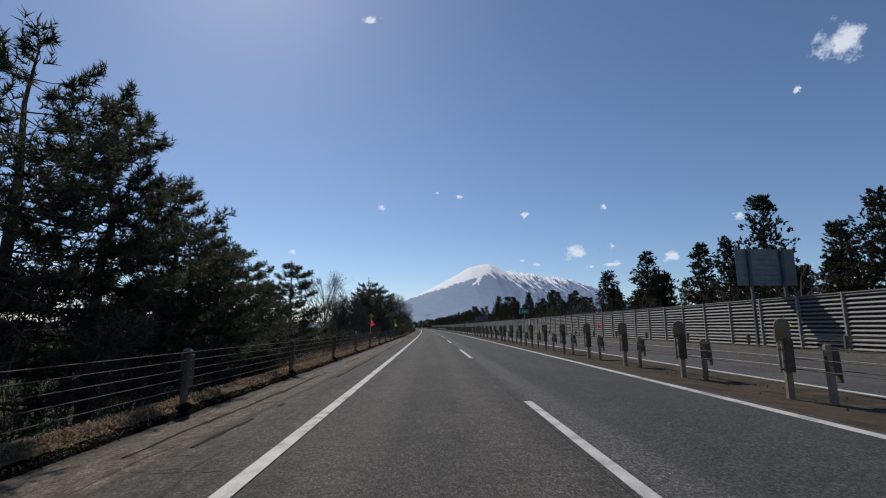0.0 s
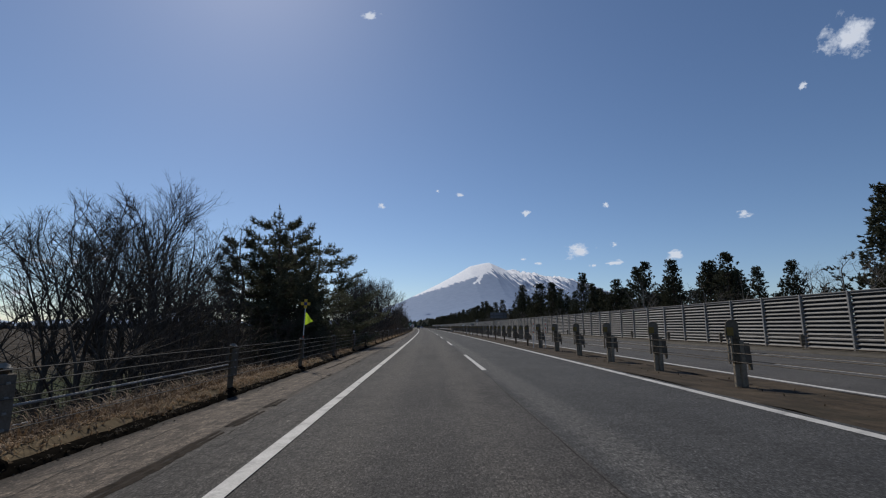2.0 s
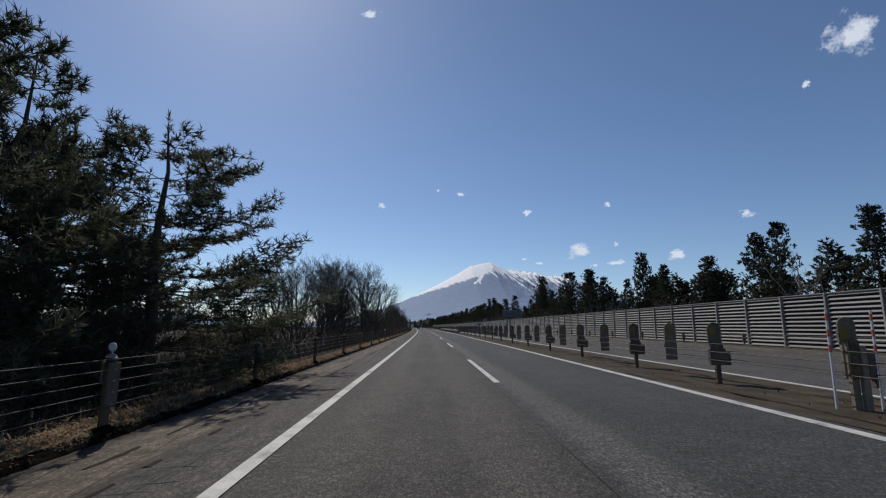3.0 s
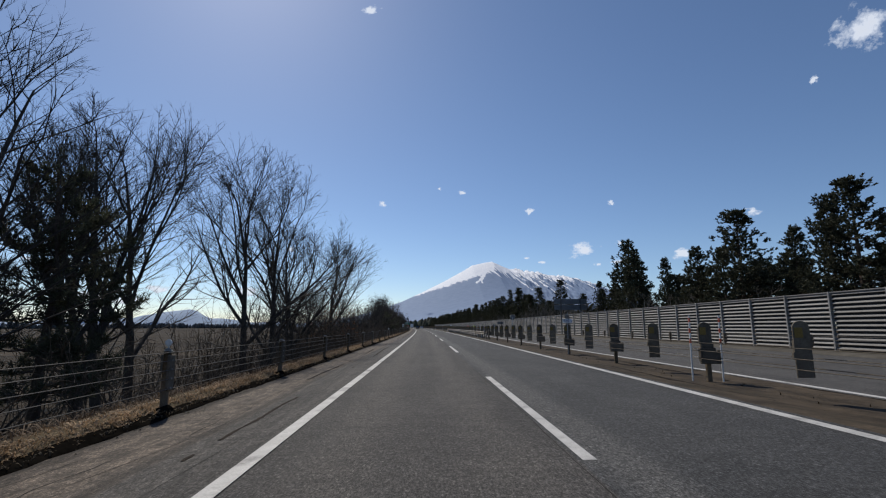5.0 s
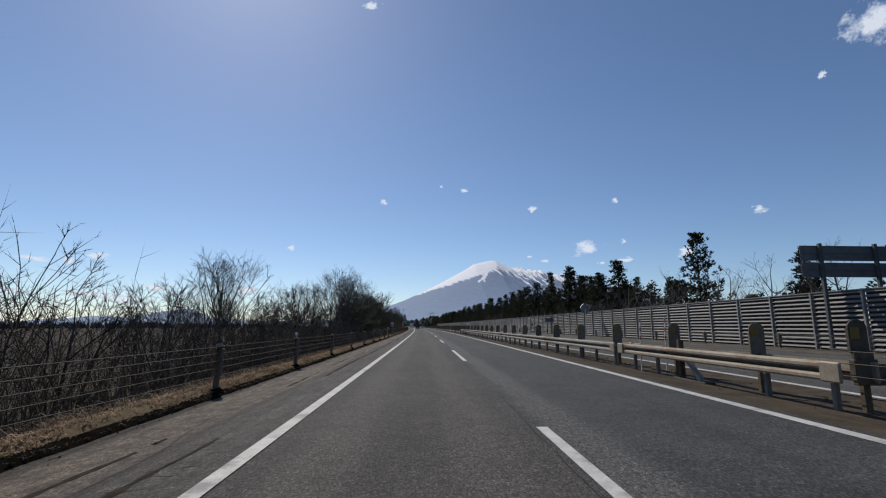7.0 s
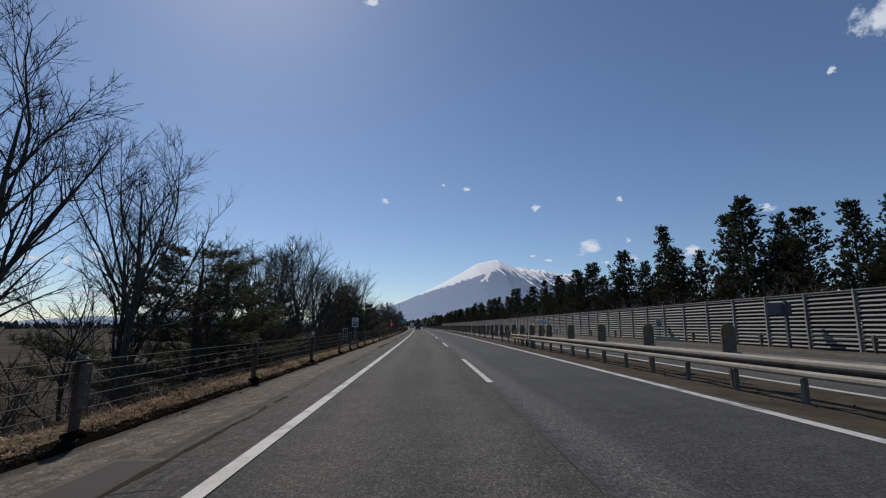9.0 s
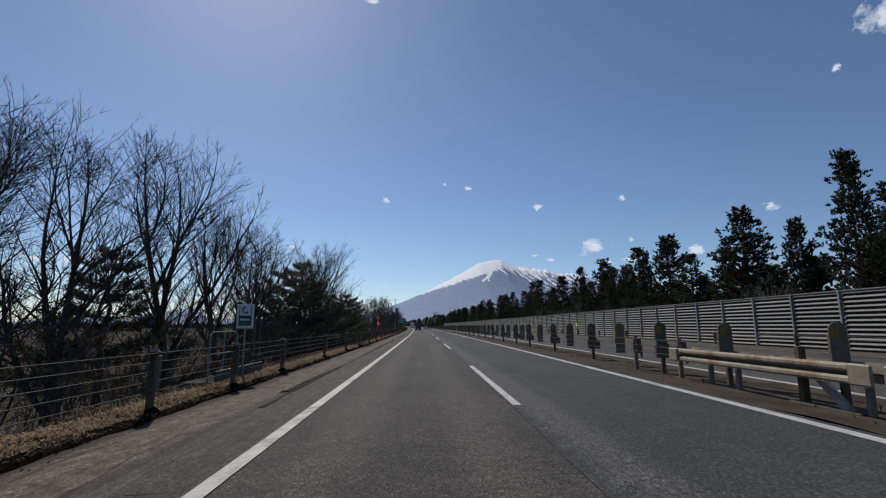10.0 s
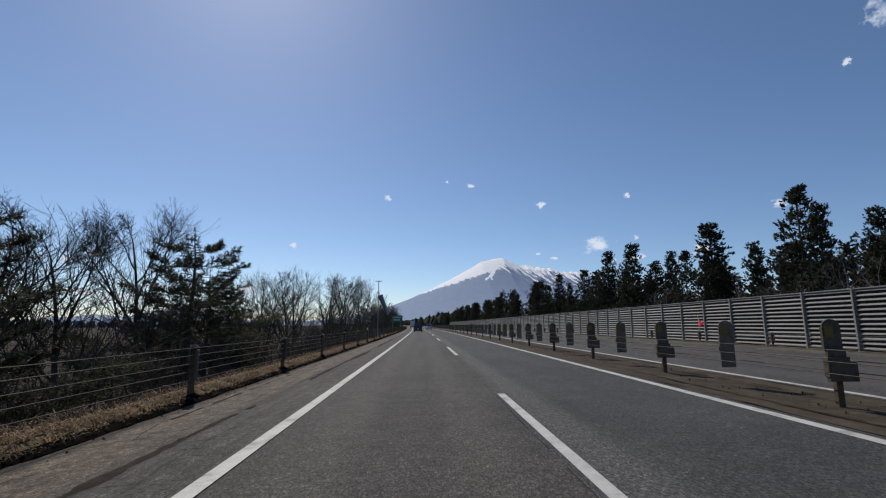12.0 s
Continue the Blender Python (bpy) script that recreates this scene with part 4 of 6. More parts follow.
for i, (s, top) in enumerate(((71, 6.4), (208, 7.0), (210.5, 6.2), (216, 6.6), (218.5, 7.2), (224, 6.0), (100, 7.0), (84, 5.6), (189, 6.6), (196, 6.8), (200, 6.5), (203, 6.2), (213, 5.4), (266, 5.6), (306, 6.2), (315, 5.6))):
    BARES_R[i % 2](s, 24.0 + rng.uniform(-0.6, 1.0), top, rng.uniform(0, 360), 1.1)
for i in range(40):
    s = 366 + i * 4.3
    if i % 8 == 1:
        PINES[1](s, -12 + rng.uniform(-1, 1), rng.uniform(4, 6), rng.uniform(0, 360))
    else:
        THICKET[i % 3](s, -12 + rng.uniform(-1, 1), rng.uniform(5, 9), rng.uniform(0, 360))

def brown_leaves(s, d, z0, z1, reach, count):
    b = Soup()
    for _ in range(count):
        a, q = rng.uniform(0, 6.28), reach * rng.random() ** 0.6
        fan(b, rng, Vector((q * math.cos(a), q * math.sin(a), rng.uniform(z0, z1))), Vector((0, 0, -1)), 0.12, 3, 0.035)
    ob = new("oak_leaves", b.mesh("oak_leaves", M_LEAF))
    ob.matrix_basis = at(s, d, lie(d))
    tagged(ob, "withered brown leaves clinging to low branches", "dead leaves", kind="stuff")


brown_leaves(167.0, -12.2, 2.4, 6.4, 3.2, 600)


def undergrowth(stretches):
    """Tangled saplings, briars and dead stalks on the bank below the trees."""
    r = random.Random(17)
    b = Soup()
    for s0, s1, d0, d1, per_metre, low, high in stretches:
        for _ in range(int((s1 - s0) * per_metre)):
            s, d = r.uniform(s0, s1), r.uniform(d0, d1)
            thick = noise.noise(Vector((s * 0.14, d * 0.3, 8.0)))
            if thick < -0.28:
                continue
            p = Vector(road(s, d, lie(d) - 0.1))
            h = r.uniform(low, high) * (0.85 + 0.7 * thick)
            tip = p + Vector((r.gauss(0, 0.22) * h, r.gauss(0, 0.22) * h, h))
            mid = p.lerp(tip, 0.5) + Vector((r.gauss(0, 0.12), r.gauss(0, 0.12), 0))
            w = r.uniform(0.007, 0.022)
            b.tube([p, mid, tip], [w, w * 0.7, 0.005], 3, False)
            for _ in range(8):
                f = r.uniform(0.12, 1.0)
                q = p.lerp(mid, f * 2) if f < 0.5 else mid.lerp(tip, f * 2 - 1)
                e = Vector((r.gauss(0, 0.6), r.gauss(0, 0.6), r.uniform(0.0, 0.9))).normalized() * h * r.uniform(0.14, 0.36)
                b.spike(q, q + e, 0.009)
                b.blade(q + e * 0.5, q + e * 0.5 + Vector((r.gauss(0, 0.3), r.gauss(0, 0.3), r.uniform(-0.1, 0.35))) * h * 0.35, 0.006, r)
    ob = new("undergrowth", b.mesh("undergrowth", M_BARK_D))
    tagged(ob, "dense tangle of leafless saplings and briars on the bank", "undergrowth", kind="stuff")


undergrowth([(-8, 30, -16.5, -9.4, 20, 1.2, 4.4), (24, 60, -12.5, -8.2, 30, 0.5, 1.9), (58, 72, -15.0, -9.2, 20, 1.4, 4.0), (62, 78, -16.5, -9.2, 16, 1.0, 3.2), (78, 97, -16.5, -9.2, 34, 1.2, 4.4), (96, 130, -17.5, -9.2, 15, 0.9, 3.3), (130, 150, -17.5, -9.2, 26, 1.2, 4.2), (150, 176, -17.5, -9.2, 44, 1.3, 4.6), (176, 216, -17.0, -9.0, 34, 1.2, 3.8), (216, 250, -16.5, -9.2, 15, 0.9, 3.4), (250, 360, -16.5, -9.2, 22, 1.2, 4.2)])
for lo, hi, n, low, high in ((58, 70, 9, 2.6, 4.6), (4, 30, 9, 2.2, 3.6), (174, 216, 28, 1.7, 3.4), (64, 100, 8, 2.2, 3.6), (98, 136, 6, 2.6, 4.2), (150, 176, 6, 2.6, 4.0), (214, 238, 5, 2.4, 3.8), (238, 274, 11, 2.6, 4.6), (274, 356, 24, 2.4, 4.2)):
    for i in range(n):
        THICKET[i % 3](lo + (hi - lo) * i / n + rng.uniform(-1, 1), rng.uniform(-15.0, -10.0), rng.uniform(low, high), rng.uniform(0, 360), 1.2)

for i in range(46):
    BARES_R[i % 2](14 + i * 7.0 + rng.uniform(-3, 3), 22.6 + rng.uniform(-0.8, 0.8), rng.uniform(4.0, 5.6), rng.uniform(0, 360), 1.3)

RIGHT_A = [(22, 10.0), (27, 9.9), (30.5, 8.7), (35.5, 12.1), (41, 9.8), (46, 9.9), (51, 6.6), (54.5, 7.8), (58, 11.0), (66, 6.4), (72.5, 10.5), (81, 6.6), (85, 6.6), (88.5, 8.5), (91.5, 8.2), (95.5, 8.7), (105, 9.9), (107.5, 9.6),
           (114.5, 8.5), (120.5, 8.4), (127.5, 11.2), (132, 8.0), (139, 9.0), (143, 10.8), (146, 10.7), (149.5, 9.0), (154, 11.6), (157.5, 9.0), (161, 9.4), (166.5, 9.1), (173.5, 11.2)]
RIGHT_B = [(177.5, 13.2), (182, 9.2), (186, 8.4), (187.5, 7.4), (194, 7.0), (206.5, 10.7), (213, 7.0), (220, 7.6), (228, 10.9), (231.5, 9.6), (234.5, 9.2), (237.5, 9.6), (241.5, 10.2), (244, 10.5), (247, 12.4), (249.8, 11.8),
           (253, 9.0), (257, 9.7), (260.5, 12.9), (265, 9.6), (270, 11.5), (274, 8.6), (278.5, 8.8), (283, 11.9), (287.5, 10.4), (289.5, 11.4), (293, 9.8), (296, 9.6), (299.5, 9.3), (302, 11.9), (305, 8.4)]
RIGHT_C = [(309, 9.6), (311, 11.6), (317, 8.6), (321.5, 11.1), (325, 9.0), (329, 9.8), (333, 9.0), (337, 11.8), (341, 9.6), (346.5, 12.4), (352, 10.0), (358, 11.0), (364, 9.4), (371, 11.6), (378, 10.0), (386, 11.8)]
for i, (s, top) in enumerate(RIGHT_A + RIGHT_B + RIGHT_C):
    CEDARS[(i + i // 5) % 4](s, 26 + rng.uniform(-1.0, 1.0), top, rng.uniform(0, 360), rng.choice((0.8, 0.92, 1.05, 1.2)))
for i in range(40):
    UNDER[i % 3](394 + i * 7.5, 27 + rng.uniform(-2, 3), rng.uniform(8.5, 12.0), rng.uniform(0, 360), 1.1)
for i in range(112):
    s = 12 + i * 3.47 + rng.uniform(-1.2, 1.2)
    gap = 190 < s < 222 or 76 < s < 86
    UNDER[i % 3](s, 29.5 + rng.uniform(-2.5, 3.5), rng.uniform(3.6, 5.0) if gap else rng.uniform(5.0, 8.2), rng.uniform(0, 360), 1.25)
# ---- cable fence on the shoulder ----
def spread(anchors, counts):
    """Places between anchors, evenly divided."""
    out = []
    for (a, b), n in zip(zip(anchors, anchors[1:]), counts):
        out += [a + (b - a) * i / n for i in range(n)]
    return out + [anchors[-1]]


POSTS = [9.7 - 7.0 * k for k in range(7, 0, -1)] + spread([9.7, 44.8, 51.7, 83.1, 118.3, 181.2, 230.7, 237.7, 241.7, 245.4, 249.7, 256.8, 303.5, 561.0], [5, 1, 5, 5, 9, 7, 1, 1, 1, 1, 1, 7, 39])
CABLES = (0.86, 0.70, 0.53, 0.36, 0.18)


def run(b, d, z, s0, s1, r, n=5, step=6.0, sag=0.0):
    ss = stations(s0, s1, step)
    b.tube([road(s, d, z - (sag if i % 2 else 0)) for i, s in enumerate(ss)], r, n)
    return b


def shoulder_fence():
    fence = thing("cable_fence", Matrix(), "weathered grey cable fence along the shoulder", "cable fence")
    post = Soup().tube([(0, 0, -0.25), (0, 0, 1.18)], 0.070, 12).mesh("post", M_POST, True)
    cap = Soup().tube([(0, 0, 1.18), (0, 0, 1.21), (0, 0, 1.235)], [0.076, 0.074, 0.03], 12).mesh("cap", M_LEG, True)
    disc = Soup().tube([(0, -0.015, 1.34), (0, -0.008, 1.34), (0, 0.008, 1.34), (0, 0.02, 1.34)], [0.055, 0.068, 0.068, 0.06], 14).box((0, 0.01, 1.25), (0.03, 0.012, 0.10), 0.003).mesh("reflector", M_LENS)
    marked = [min(POSTS, key=lambda q: abs(q - s)) for s in (30.7, 77, 125.3, 181.2, 230.7, 277.0, 325)]
    plate = Soup().box((0.075, 0, 0.78), (0.06, 0.20, 0.66), 0.012).box((-0.07, 0.01, 0.95), (0.045, 0.17, 0.34), 0.01).box((0.0, 0.085, 0.70), (0.17, 0.03, 0.46), 0.008).mesh("bracket", M_PLATE)
    clip = Soup().box((0.085, -0.02, 0.305), (0.075, 0.06, 0.035), 0.008).mesh("cable_clip", M_LEG)
    # Near-black mound added for the shadow round each post base.
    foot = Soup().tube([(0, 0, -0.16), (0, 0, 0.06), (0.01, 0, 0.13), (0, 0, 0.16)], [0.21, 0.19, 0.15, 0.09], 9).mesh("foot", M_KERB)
    for i, s in enumerate(POSTS):
        lean = 1.5 * math.sin(i * 2.3)
        m = at(s, -6.68, -0.305) @ pose(0, 0, 0, lean * 0.6, lean, 14 * math.sin(i * 1.7))
        p = part("post", post, None, fence, m=m)
        part("cap", cap, None, p, "pale domed cap")
        part("bracket", plate, None, p, "dark cable bracket")
        for z in CABLES if s < 320 else ():
            part("cable_clip", clip, None, p, "pale cable clip", m=pose(0, 0, z))
        if s in marked:
            part("reflector", disc, None, p, "round white reflector")
        part("foot", foot, None, p, "near-black mound for the shadow at the post base")
    for k, z in enumerate(CABLES):
        part("cable", run(Soup(), -6.58 - 0.02 * (k % 2), z, S0, 560, 0.0075, 4, 7.0, 0.012), M_CABLE, fence)


shoulder_fence()


# ---- median: posts, cables, glare plates ----
def plate_outline(w, z0, z1):
    r = w / 2
    return [(-r, z0), (r, z0)] + [(r * math.cos(a), z1 - r * 0.8 + r * 0.8 * math.sin(a)) for a in (math.pi * i / 10 for i in range(11))]


P_PLATE = Soup().slab(plate_outline(0.35, 0.44, 1.54), -0.012, 0.012).box((-0.180, 0.0, 0.98), (0.02, 0.06, 0.34), 0.004).box((-0.185, 0.0, 0.86), (0.06, 0.05, 0.14), 0.006).mesh("plate", M_SHEET)
P_POSTED = Soup().slab(plate_outline(0.34, 0.98, 1.54), -0.012, 0.012).box((-0.175, 0.0, 1.20), (0.02, 0.06, 0.40), 0.004).mesh("plate", M_PLATE)
P_TOP = Soup().slab(plate_outline(0.34, 0.70, 1.50), -0.012, 0.012).box((-0.175, 0.0, 1.0), (0.02, 0.06, 0.56), 0.004).mesh("plate", M_SHEET)
P_SLIM = Soup().slab(plate_outline(0.32, 1.14, 1.60), -0.012, 0.012).box((-0.165, 0.0, 1.27), (0.02, 0.06, 0.24), 0.004).mesh("plate", M_SHEET)
P_AMBER = Soup().box((-0.062, -0.018, 1.31), (0.17, 0.012, 0.20), 0.004).mesh("reflector", M_REFLECT)
P_BOX = Soup().box((0.06, -0.06, 0.63), (0.52, 0.10, 0.34), 0.012).box((0.0, -0.05, 0.83), (0.42, 0.09, 0.10), 0.012).box((0.0, -0.04, 0.95), (0.34, 0.07, 0.14), 0.01).box((-0.19, -0.05, 0.70), (0.05, 0.12, 0.34), 0.01).mesh("bracket_box", M_PLATE)
P_STEM = Soup().box((0.05, 0.05, 0.24), (0.12, 0.10, 1.36), 0.012).mesh("post", M_POST)
P_STEM_G = Soup().box((0.06, 0.05, 0.40), (0.13, 0.10, 1.66), 0.015).mesh("post", M_TAN)
P_STRIP = Soup().box((-0.135, -0.02, 0.86), (0.045, 0.05, 0.64), 0.006).box((-0.055, -0.03, 0.88), (0.045, 0.03, 0.62), 0.006).mesh("bracket_strip", M_TAN)
P_CBOX = Soup().box((0.055, -0.015, 0.87), (0.18, 0.11, 0.66), 0.012).box((-0.03, -0.03, 0.60), (0.26, 0.03, 0.03), 0.004).box((-0.03, -0.03, 0.98), (0.26, 0.03, 0.03), 0.004).mesh("cable_box", M_POST)
P_STEM_B = Soup().box((0, 0, 0.40), (0.12, 0.10, 1.40), 0.016).mesh("post", M_TAN)
P_CLAMP = Soup().box((0.11, 0, 0.78), (0.13, 0.15, 0.50), 0.012).box((0.20, 0.03, 0.60), (0.05, 0.10, 0.42), 0.008).box((-0.075, -0.03, 0.74), (0.03, 0.05, 0.30), 0.006).mesh("clamp", M_PLATE)


def glare_plate(s, d, mount):
    z = -0.05
    if mount == "post":
        ob = thing("glare_plate", at(s, d, z), "dark rounded glare plate with amber reflector on a boxed post", "glare plate", "glare plates on the median")
        part("post", P_STEM, None, ob, "weathered steel post")
        part("bracket_box", P_BOX, None, ob)
    elif mount == "pair":
        ob = thing("glare_plate", at(s, d, z), "grey rounded glare plate with amber reflector on a fence post", "glare plate", "glare plates on the median")
        part("post", P_STEM_G, None, ob, "weathered steel post")
        part("bracket_strip", P_STRIP, None, ob, "pale bracket strip")
        part("cable_box", P_CBOX, None, ob)
    elif mount == "rail":
        ob = thing("glare_plate", at(s, d, z), "dark rounded glare plate with amber reflector above the guard rail", "glare plate", "glare plates on the median")
        part("post", P_STEM, None, ob, "weathered steel post")
    else:
        ob = thing("glare_plate", at(s, d, z), "dark rounded glare plate with amber reflector hung on cables", "glare plate", "glare plates on the median")
    plate = part("plate", P_TOP if mount == "rail" else P_SLIM if mount == "pair" else P_POSTED if mount == "post" else P_PLATE, None, ob)
    part("reflector", P_AMBER, None, plate, "square amber reflector")


A_POSTS = [9.4 - 3.95 * k for k in range(12, 0, -1)] + spread([9.4, 44.7], [9])
A_MORE = spread([49.3, 77.3], [7])
for s in A_POSTS:
    glare_plate(s, 5.3, "pair")
for s in A_MORE:
    glare_plate(s, 5.66, "pair")
B_POSTS = spread([81.2, 85.9, 97.6, 122.2, 170.1], [1, 2, 4, 8])
B_HUNG = spread([83.4, 88.7, 100.7, 119.0, 167.0], [1, 2, 3, 8])
D_POSTS = spread([246.9, 258.75, 264.85, 269.4, 275.3, 281.4, 287.5, 305.3, 545.3], [2, 1, 1, 1, 1, 1, 3, 40])
D_HUNG = spread([249.9, 261.75, 266.95, 272.5, 278.3, 284.3, 290.4, 302.3, 500.3], [2, 1, 1, 1, 1, 1, 2, 33])
for s in B_POSTS + D_POSTS:
    glare_plate(s, 5.72, "post")
for s in B_HUNG + D_HUNG:
    glare_plate(s, 5.72, "cable")
for s in spread([172.5, 175.9, 196.1, 220.4, 236.4], [1, 5, 6, 4]) + [238.2, 240.7, 243.8]:
    glare_plate(s, 5.72, "rail")


def median_fence():
    fence = thing("cable_fence", Matrix(), "low grey cable fence on the median", "cable fence")
    for k, s in enumerate(A_POSTS):
        p = part("post", P_STEM_B, None, fence, m=at(s - 0.5 + 0.012 * max(0.0, s - 9.4) + 0.08 * math.sin(k), 5.72, -0.05) @ pose(0, 0, 0, 0, 1.2 * math.sin(k * 1.9), 0))
        part("clamp", P_CLAMP, None, p, "dark cable clamp")
    for k, s in enumerate(A_MORE):
        p = part("post", P_STEM_B, None, fence, m=at(s - 0.03, 5.84, -0.05) @ pose(0, 0, 0, 0, 1.1 * math.sin(k * 2.1), 0))
        part("clamp", P_CLAMP, None, p, "dark cable clamp")
    for s in (168.7, 245.5, 248.2):
        p = part("post", P_STEM_B, None, fence, m=at(s, 5.5, -0.05))
        part("clamp", P_CLAMP, None, p, "dark cable clamp")
    for a, b in ((S0, 171.0), (244.6, 540.0)):
        for z in (0.96, 0.76, 0.56):
            for d in (5.42, 5.98):
                part("cable", run(Soup(), d, z, a, b, 0.008, 4, 5.2), M_PLATE, fence)


median_fence()


def guard_rail(s0, s1, steel, label, posts):
    rail = thing("guard_rail", Matrix(), label, "guard rail", "guard rails on the median")
    sec = [(0.0, -0.066), (-0.05, -0.058), (-0.07, -0.024), (-0.07, 0.024), (-0.05, 0.058), (0.0, 0.066)]
    for side, d in ((1, 5.24), (-1, 5.72)):
        for z in (0.72, 0.52):
            b = Soup()
            ss = stations(s0, s1, 4.0)
            for s in ss:
                b.v += [tuple(road(s, d + side * x, z + q)) for x, q in sec]
            n = len(sec)
            b.f += [(i * n + j, (i + 1) * n + j, (i + 1) * n + (j + 1) % n, i * n + (j + 1) % n) for i in range(len(ss) - 1) for j in range(n)]
            b.f += [tuple(range(n)), tuple((len(ss) - 1) * n + j for j in reversed(range(n)))]
            part("beam", b, steel, rail)
        # The web's dark colour stands in for shade between the beams.
        part("web", run(Soup(), d + side * 0.06, 0.62, s0, s1, 0.04, 4, 4.0), M_PLATE, rail, "web between the beams, coloured dark as shade")
        for s in (s0, s1):
            part("end_plate", Soup().box((0, 0, 0.62), (0.06, 0.42, 0.34), 0.025), M_RUST, rail, "pale rounded end plate", m=at(s, d - side * 0.08, 0))
    leg = Soup().box((0, 0, 0.24), (0.10, 0.09, 0.98), 0.010).mesh("leg", M_LEG)
    for s in posts:
        part("leg", leg, None, rail, m=at(s, 5.48, -0.05))


guard_rail(170.1, 178.4, M_RUST, "double guard rail with rust-streaked yellowed paint", [170.4, 172.0, 176.5, 178.0])
guard_rail(179.1, 239.2, M_RAIL, "long pale double guard rail on steel posts", [179.6 + 1.92 * k for k in range(32)])
guard_rail(239.8, 245.2, M_RUST, "short double guard rail with yellowed paint", [240.0, 243.1, 244.1])


def rail_anchor(s):
    ob = thing("rail_anchor", at(s, 5.48, -0.05), "grey steel end anchor with a slanted brace", "rail anchor", "rail end anchors")
    part("upright", Soup().box((0, 0, 0.5), (0.14, 0.12, 1.1), 0.01), M_POST, ob)
    part("brace", Soup().box((0, -0.55, 0.34), (0.12, 0.12, 1.12), 0.01, 0, -48), M_STEEL, ob)
    part("footing", Soup().box((0, -0.5, 0.0), (0.3, 1.5, 0.08), 0.02), M_CONC, ob)


for s in (175.2, 241.3):
    rail_anchor(s)


# ---- snow poles and flags ----
M_WHITE = rough_mat("white_pole", (0.62, 0.62, 0.60), (0.74, 0.74, 0.72), 6, 0.5)
M_RED = rough_mat("red_pole", (0.48, 0.10, 0.05), (0.58, 0.14, 0.07), 6, 0.5)
M_FLAG_R = leaf_mat("red_flag", (0.80, 0.05, 0.06), (0.90, 0.08, 0.08), 0.5)
M_FLAG_G = leaf_mat("lime_flag", (0.50, 0.75, 0.04), (0.62, 0.85, 0.06), 0.5)
M_YELLOW = rough_mat("yellow_plate", (0.62, 0.38, 0.02), (0.72, 0.46, 0.03), 8, 0.5)
M_NAVY = rough_mat("navy_plate", (0.02, 0.03, 0.14), (0.03, 0.04, 0.18), 8, 0.5)


def snow_pole(s, d):
    ob = thing("snow_pole", at(s, d, -0.05, 20) @ pose(0, 0, 0, 0, 1.5), "thin white snow pole with red bands on the median", "snow pole", "snow poles")
    part("pole", Soup().tube([(0, 0, -0.1), (0, 0, 1.72)], 0.022, 7), M_WHITE, ob)
    for z in (1.05, 1.32, 1.6):
        part("band", Soup().tube([(0, 0, z - 0.06), (0, 0, z + 0.06)], 0.0245, 7), M_RED, ob, "faded red band")


for s in (77.3, 128.2, 177.2, 275.3, 324.3, 373.3):
    snow_pole(s, 5.3)
    snow_pole(s, 6.12)


def flag_mesh(material):
    b = Soup()
    n = 8
    vs = []
    for i in range(n + 1):
        u = i / n
        x = 0.34 * u
        half = 0.25 * (1 - u) + 0.004
        y = 0.035 * math.sin(u * 6)
        mid = -0.10 * u
        vs += [(x, y, mid + half), (x, y + 0.004, mid), (x, y, mid - half)]
    fs = [(3 * i + j, 3 * i + j + 1, 3 * i + j + 4, 3 * i + j + 3) for i in range(n) for j in range(2)]
    return b.add(vs, fs).mesh("flag", material, True)


FLAG_R, FLAG_G = flag_mesh(M_FLAG_R), flag_mesh(M_FLAG_G)


def flag_pole(s, d, z, tall, red, cross, where):
    colour = "red" if red else "lime green"
    ob = thing("flag_pole", at(s, d, z) @ pose(0, 0, 0, 0, 1.4 if d < 0 else -1.0, 0), "thin pole with a small %s pennant %s" % (colour, where), "flag pole", "flag poles on the fences")
    part("pole", Soup().tube([(0, 0, 0), (0, 0, tall)], 0.018, 6), M_WHITE, ob)
    part("pole_foot", Soup().tube([(0, 0, -0.02), (0, 0, 0.14)], 0.024, 6), M_RED, ob, "faded red sleeve")
    part("flag", FLAG_R if red else FLAG_G, None, ob, "%s pennant" % colour, m=pose(0.02, 0, tall - 0.62, 0, 0, -12))
    if cross:
        sq = Soup().box((0, -0.01, 0), (0.118, 0.012, 0.118), 0.003)
        core = part("marker", sq, M_NAVY, ob, "navy marker square", m=pose(0, -0.01, tall - 0.05))
        for x, q in ((0.120, 0), (-0.120, 0), (0, 0.120), (0, -0.120)):
            part("marker_arm", Soup().box((x, -0.01, q), (0.118, 0.012, 0.118), 0.003), M_YELLOW, core, "yellow marker square")


for s, red in ((37.72, True), (64.36, False), (284.1, True)):
    flag_pole(s, -6.64, 0.86, 1.42, red, True, "on the shoulder fence")
for s, red in ((26.0, False), (55.3, True), (292.1, False), (312.0, True)):
    flag_pole(s, 18.3, 1.05, 1.15, red, False, "below the noise barrier")


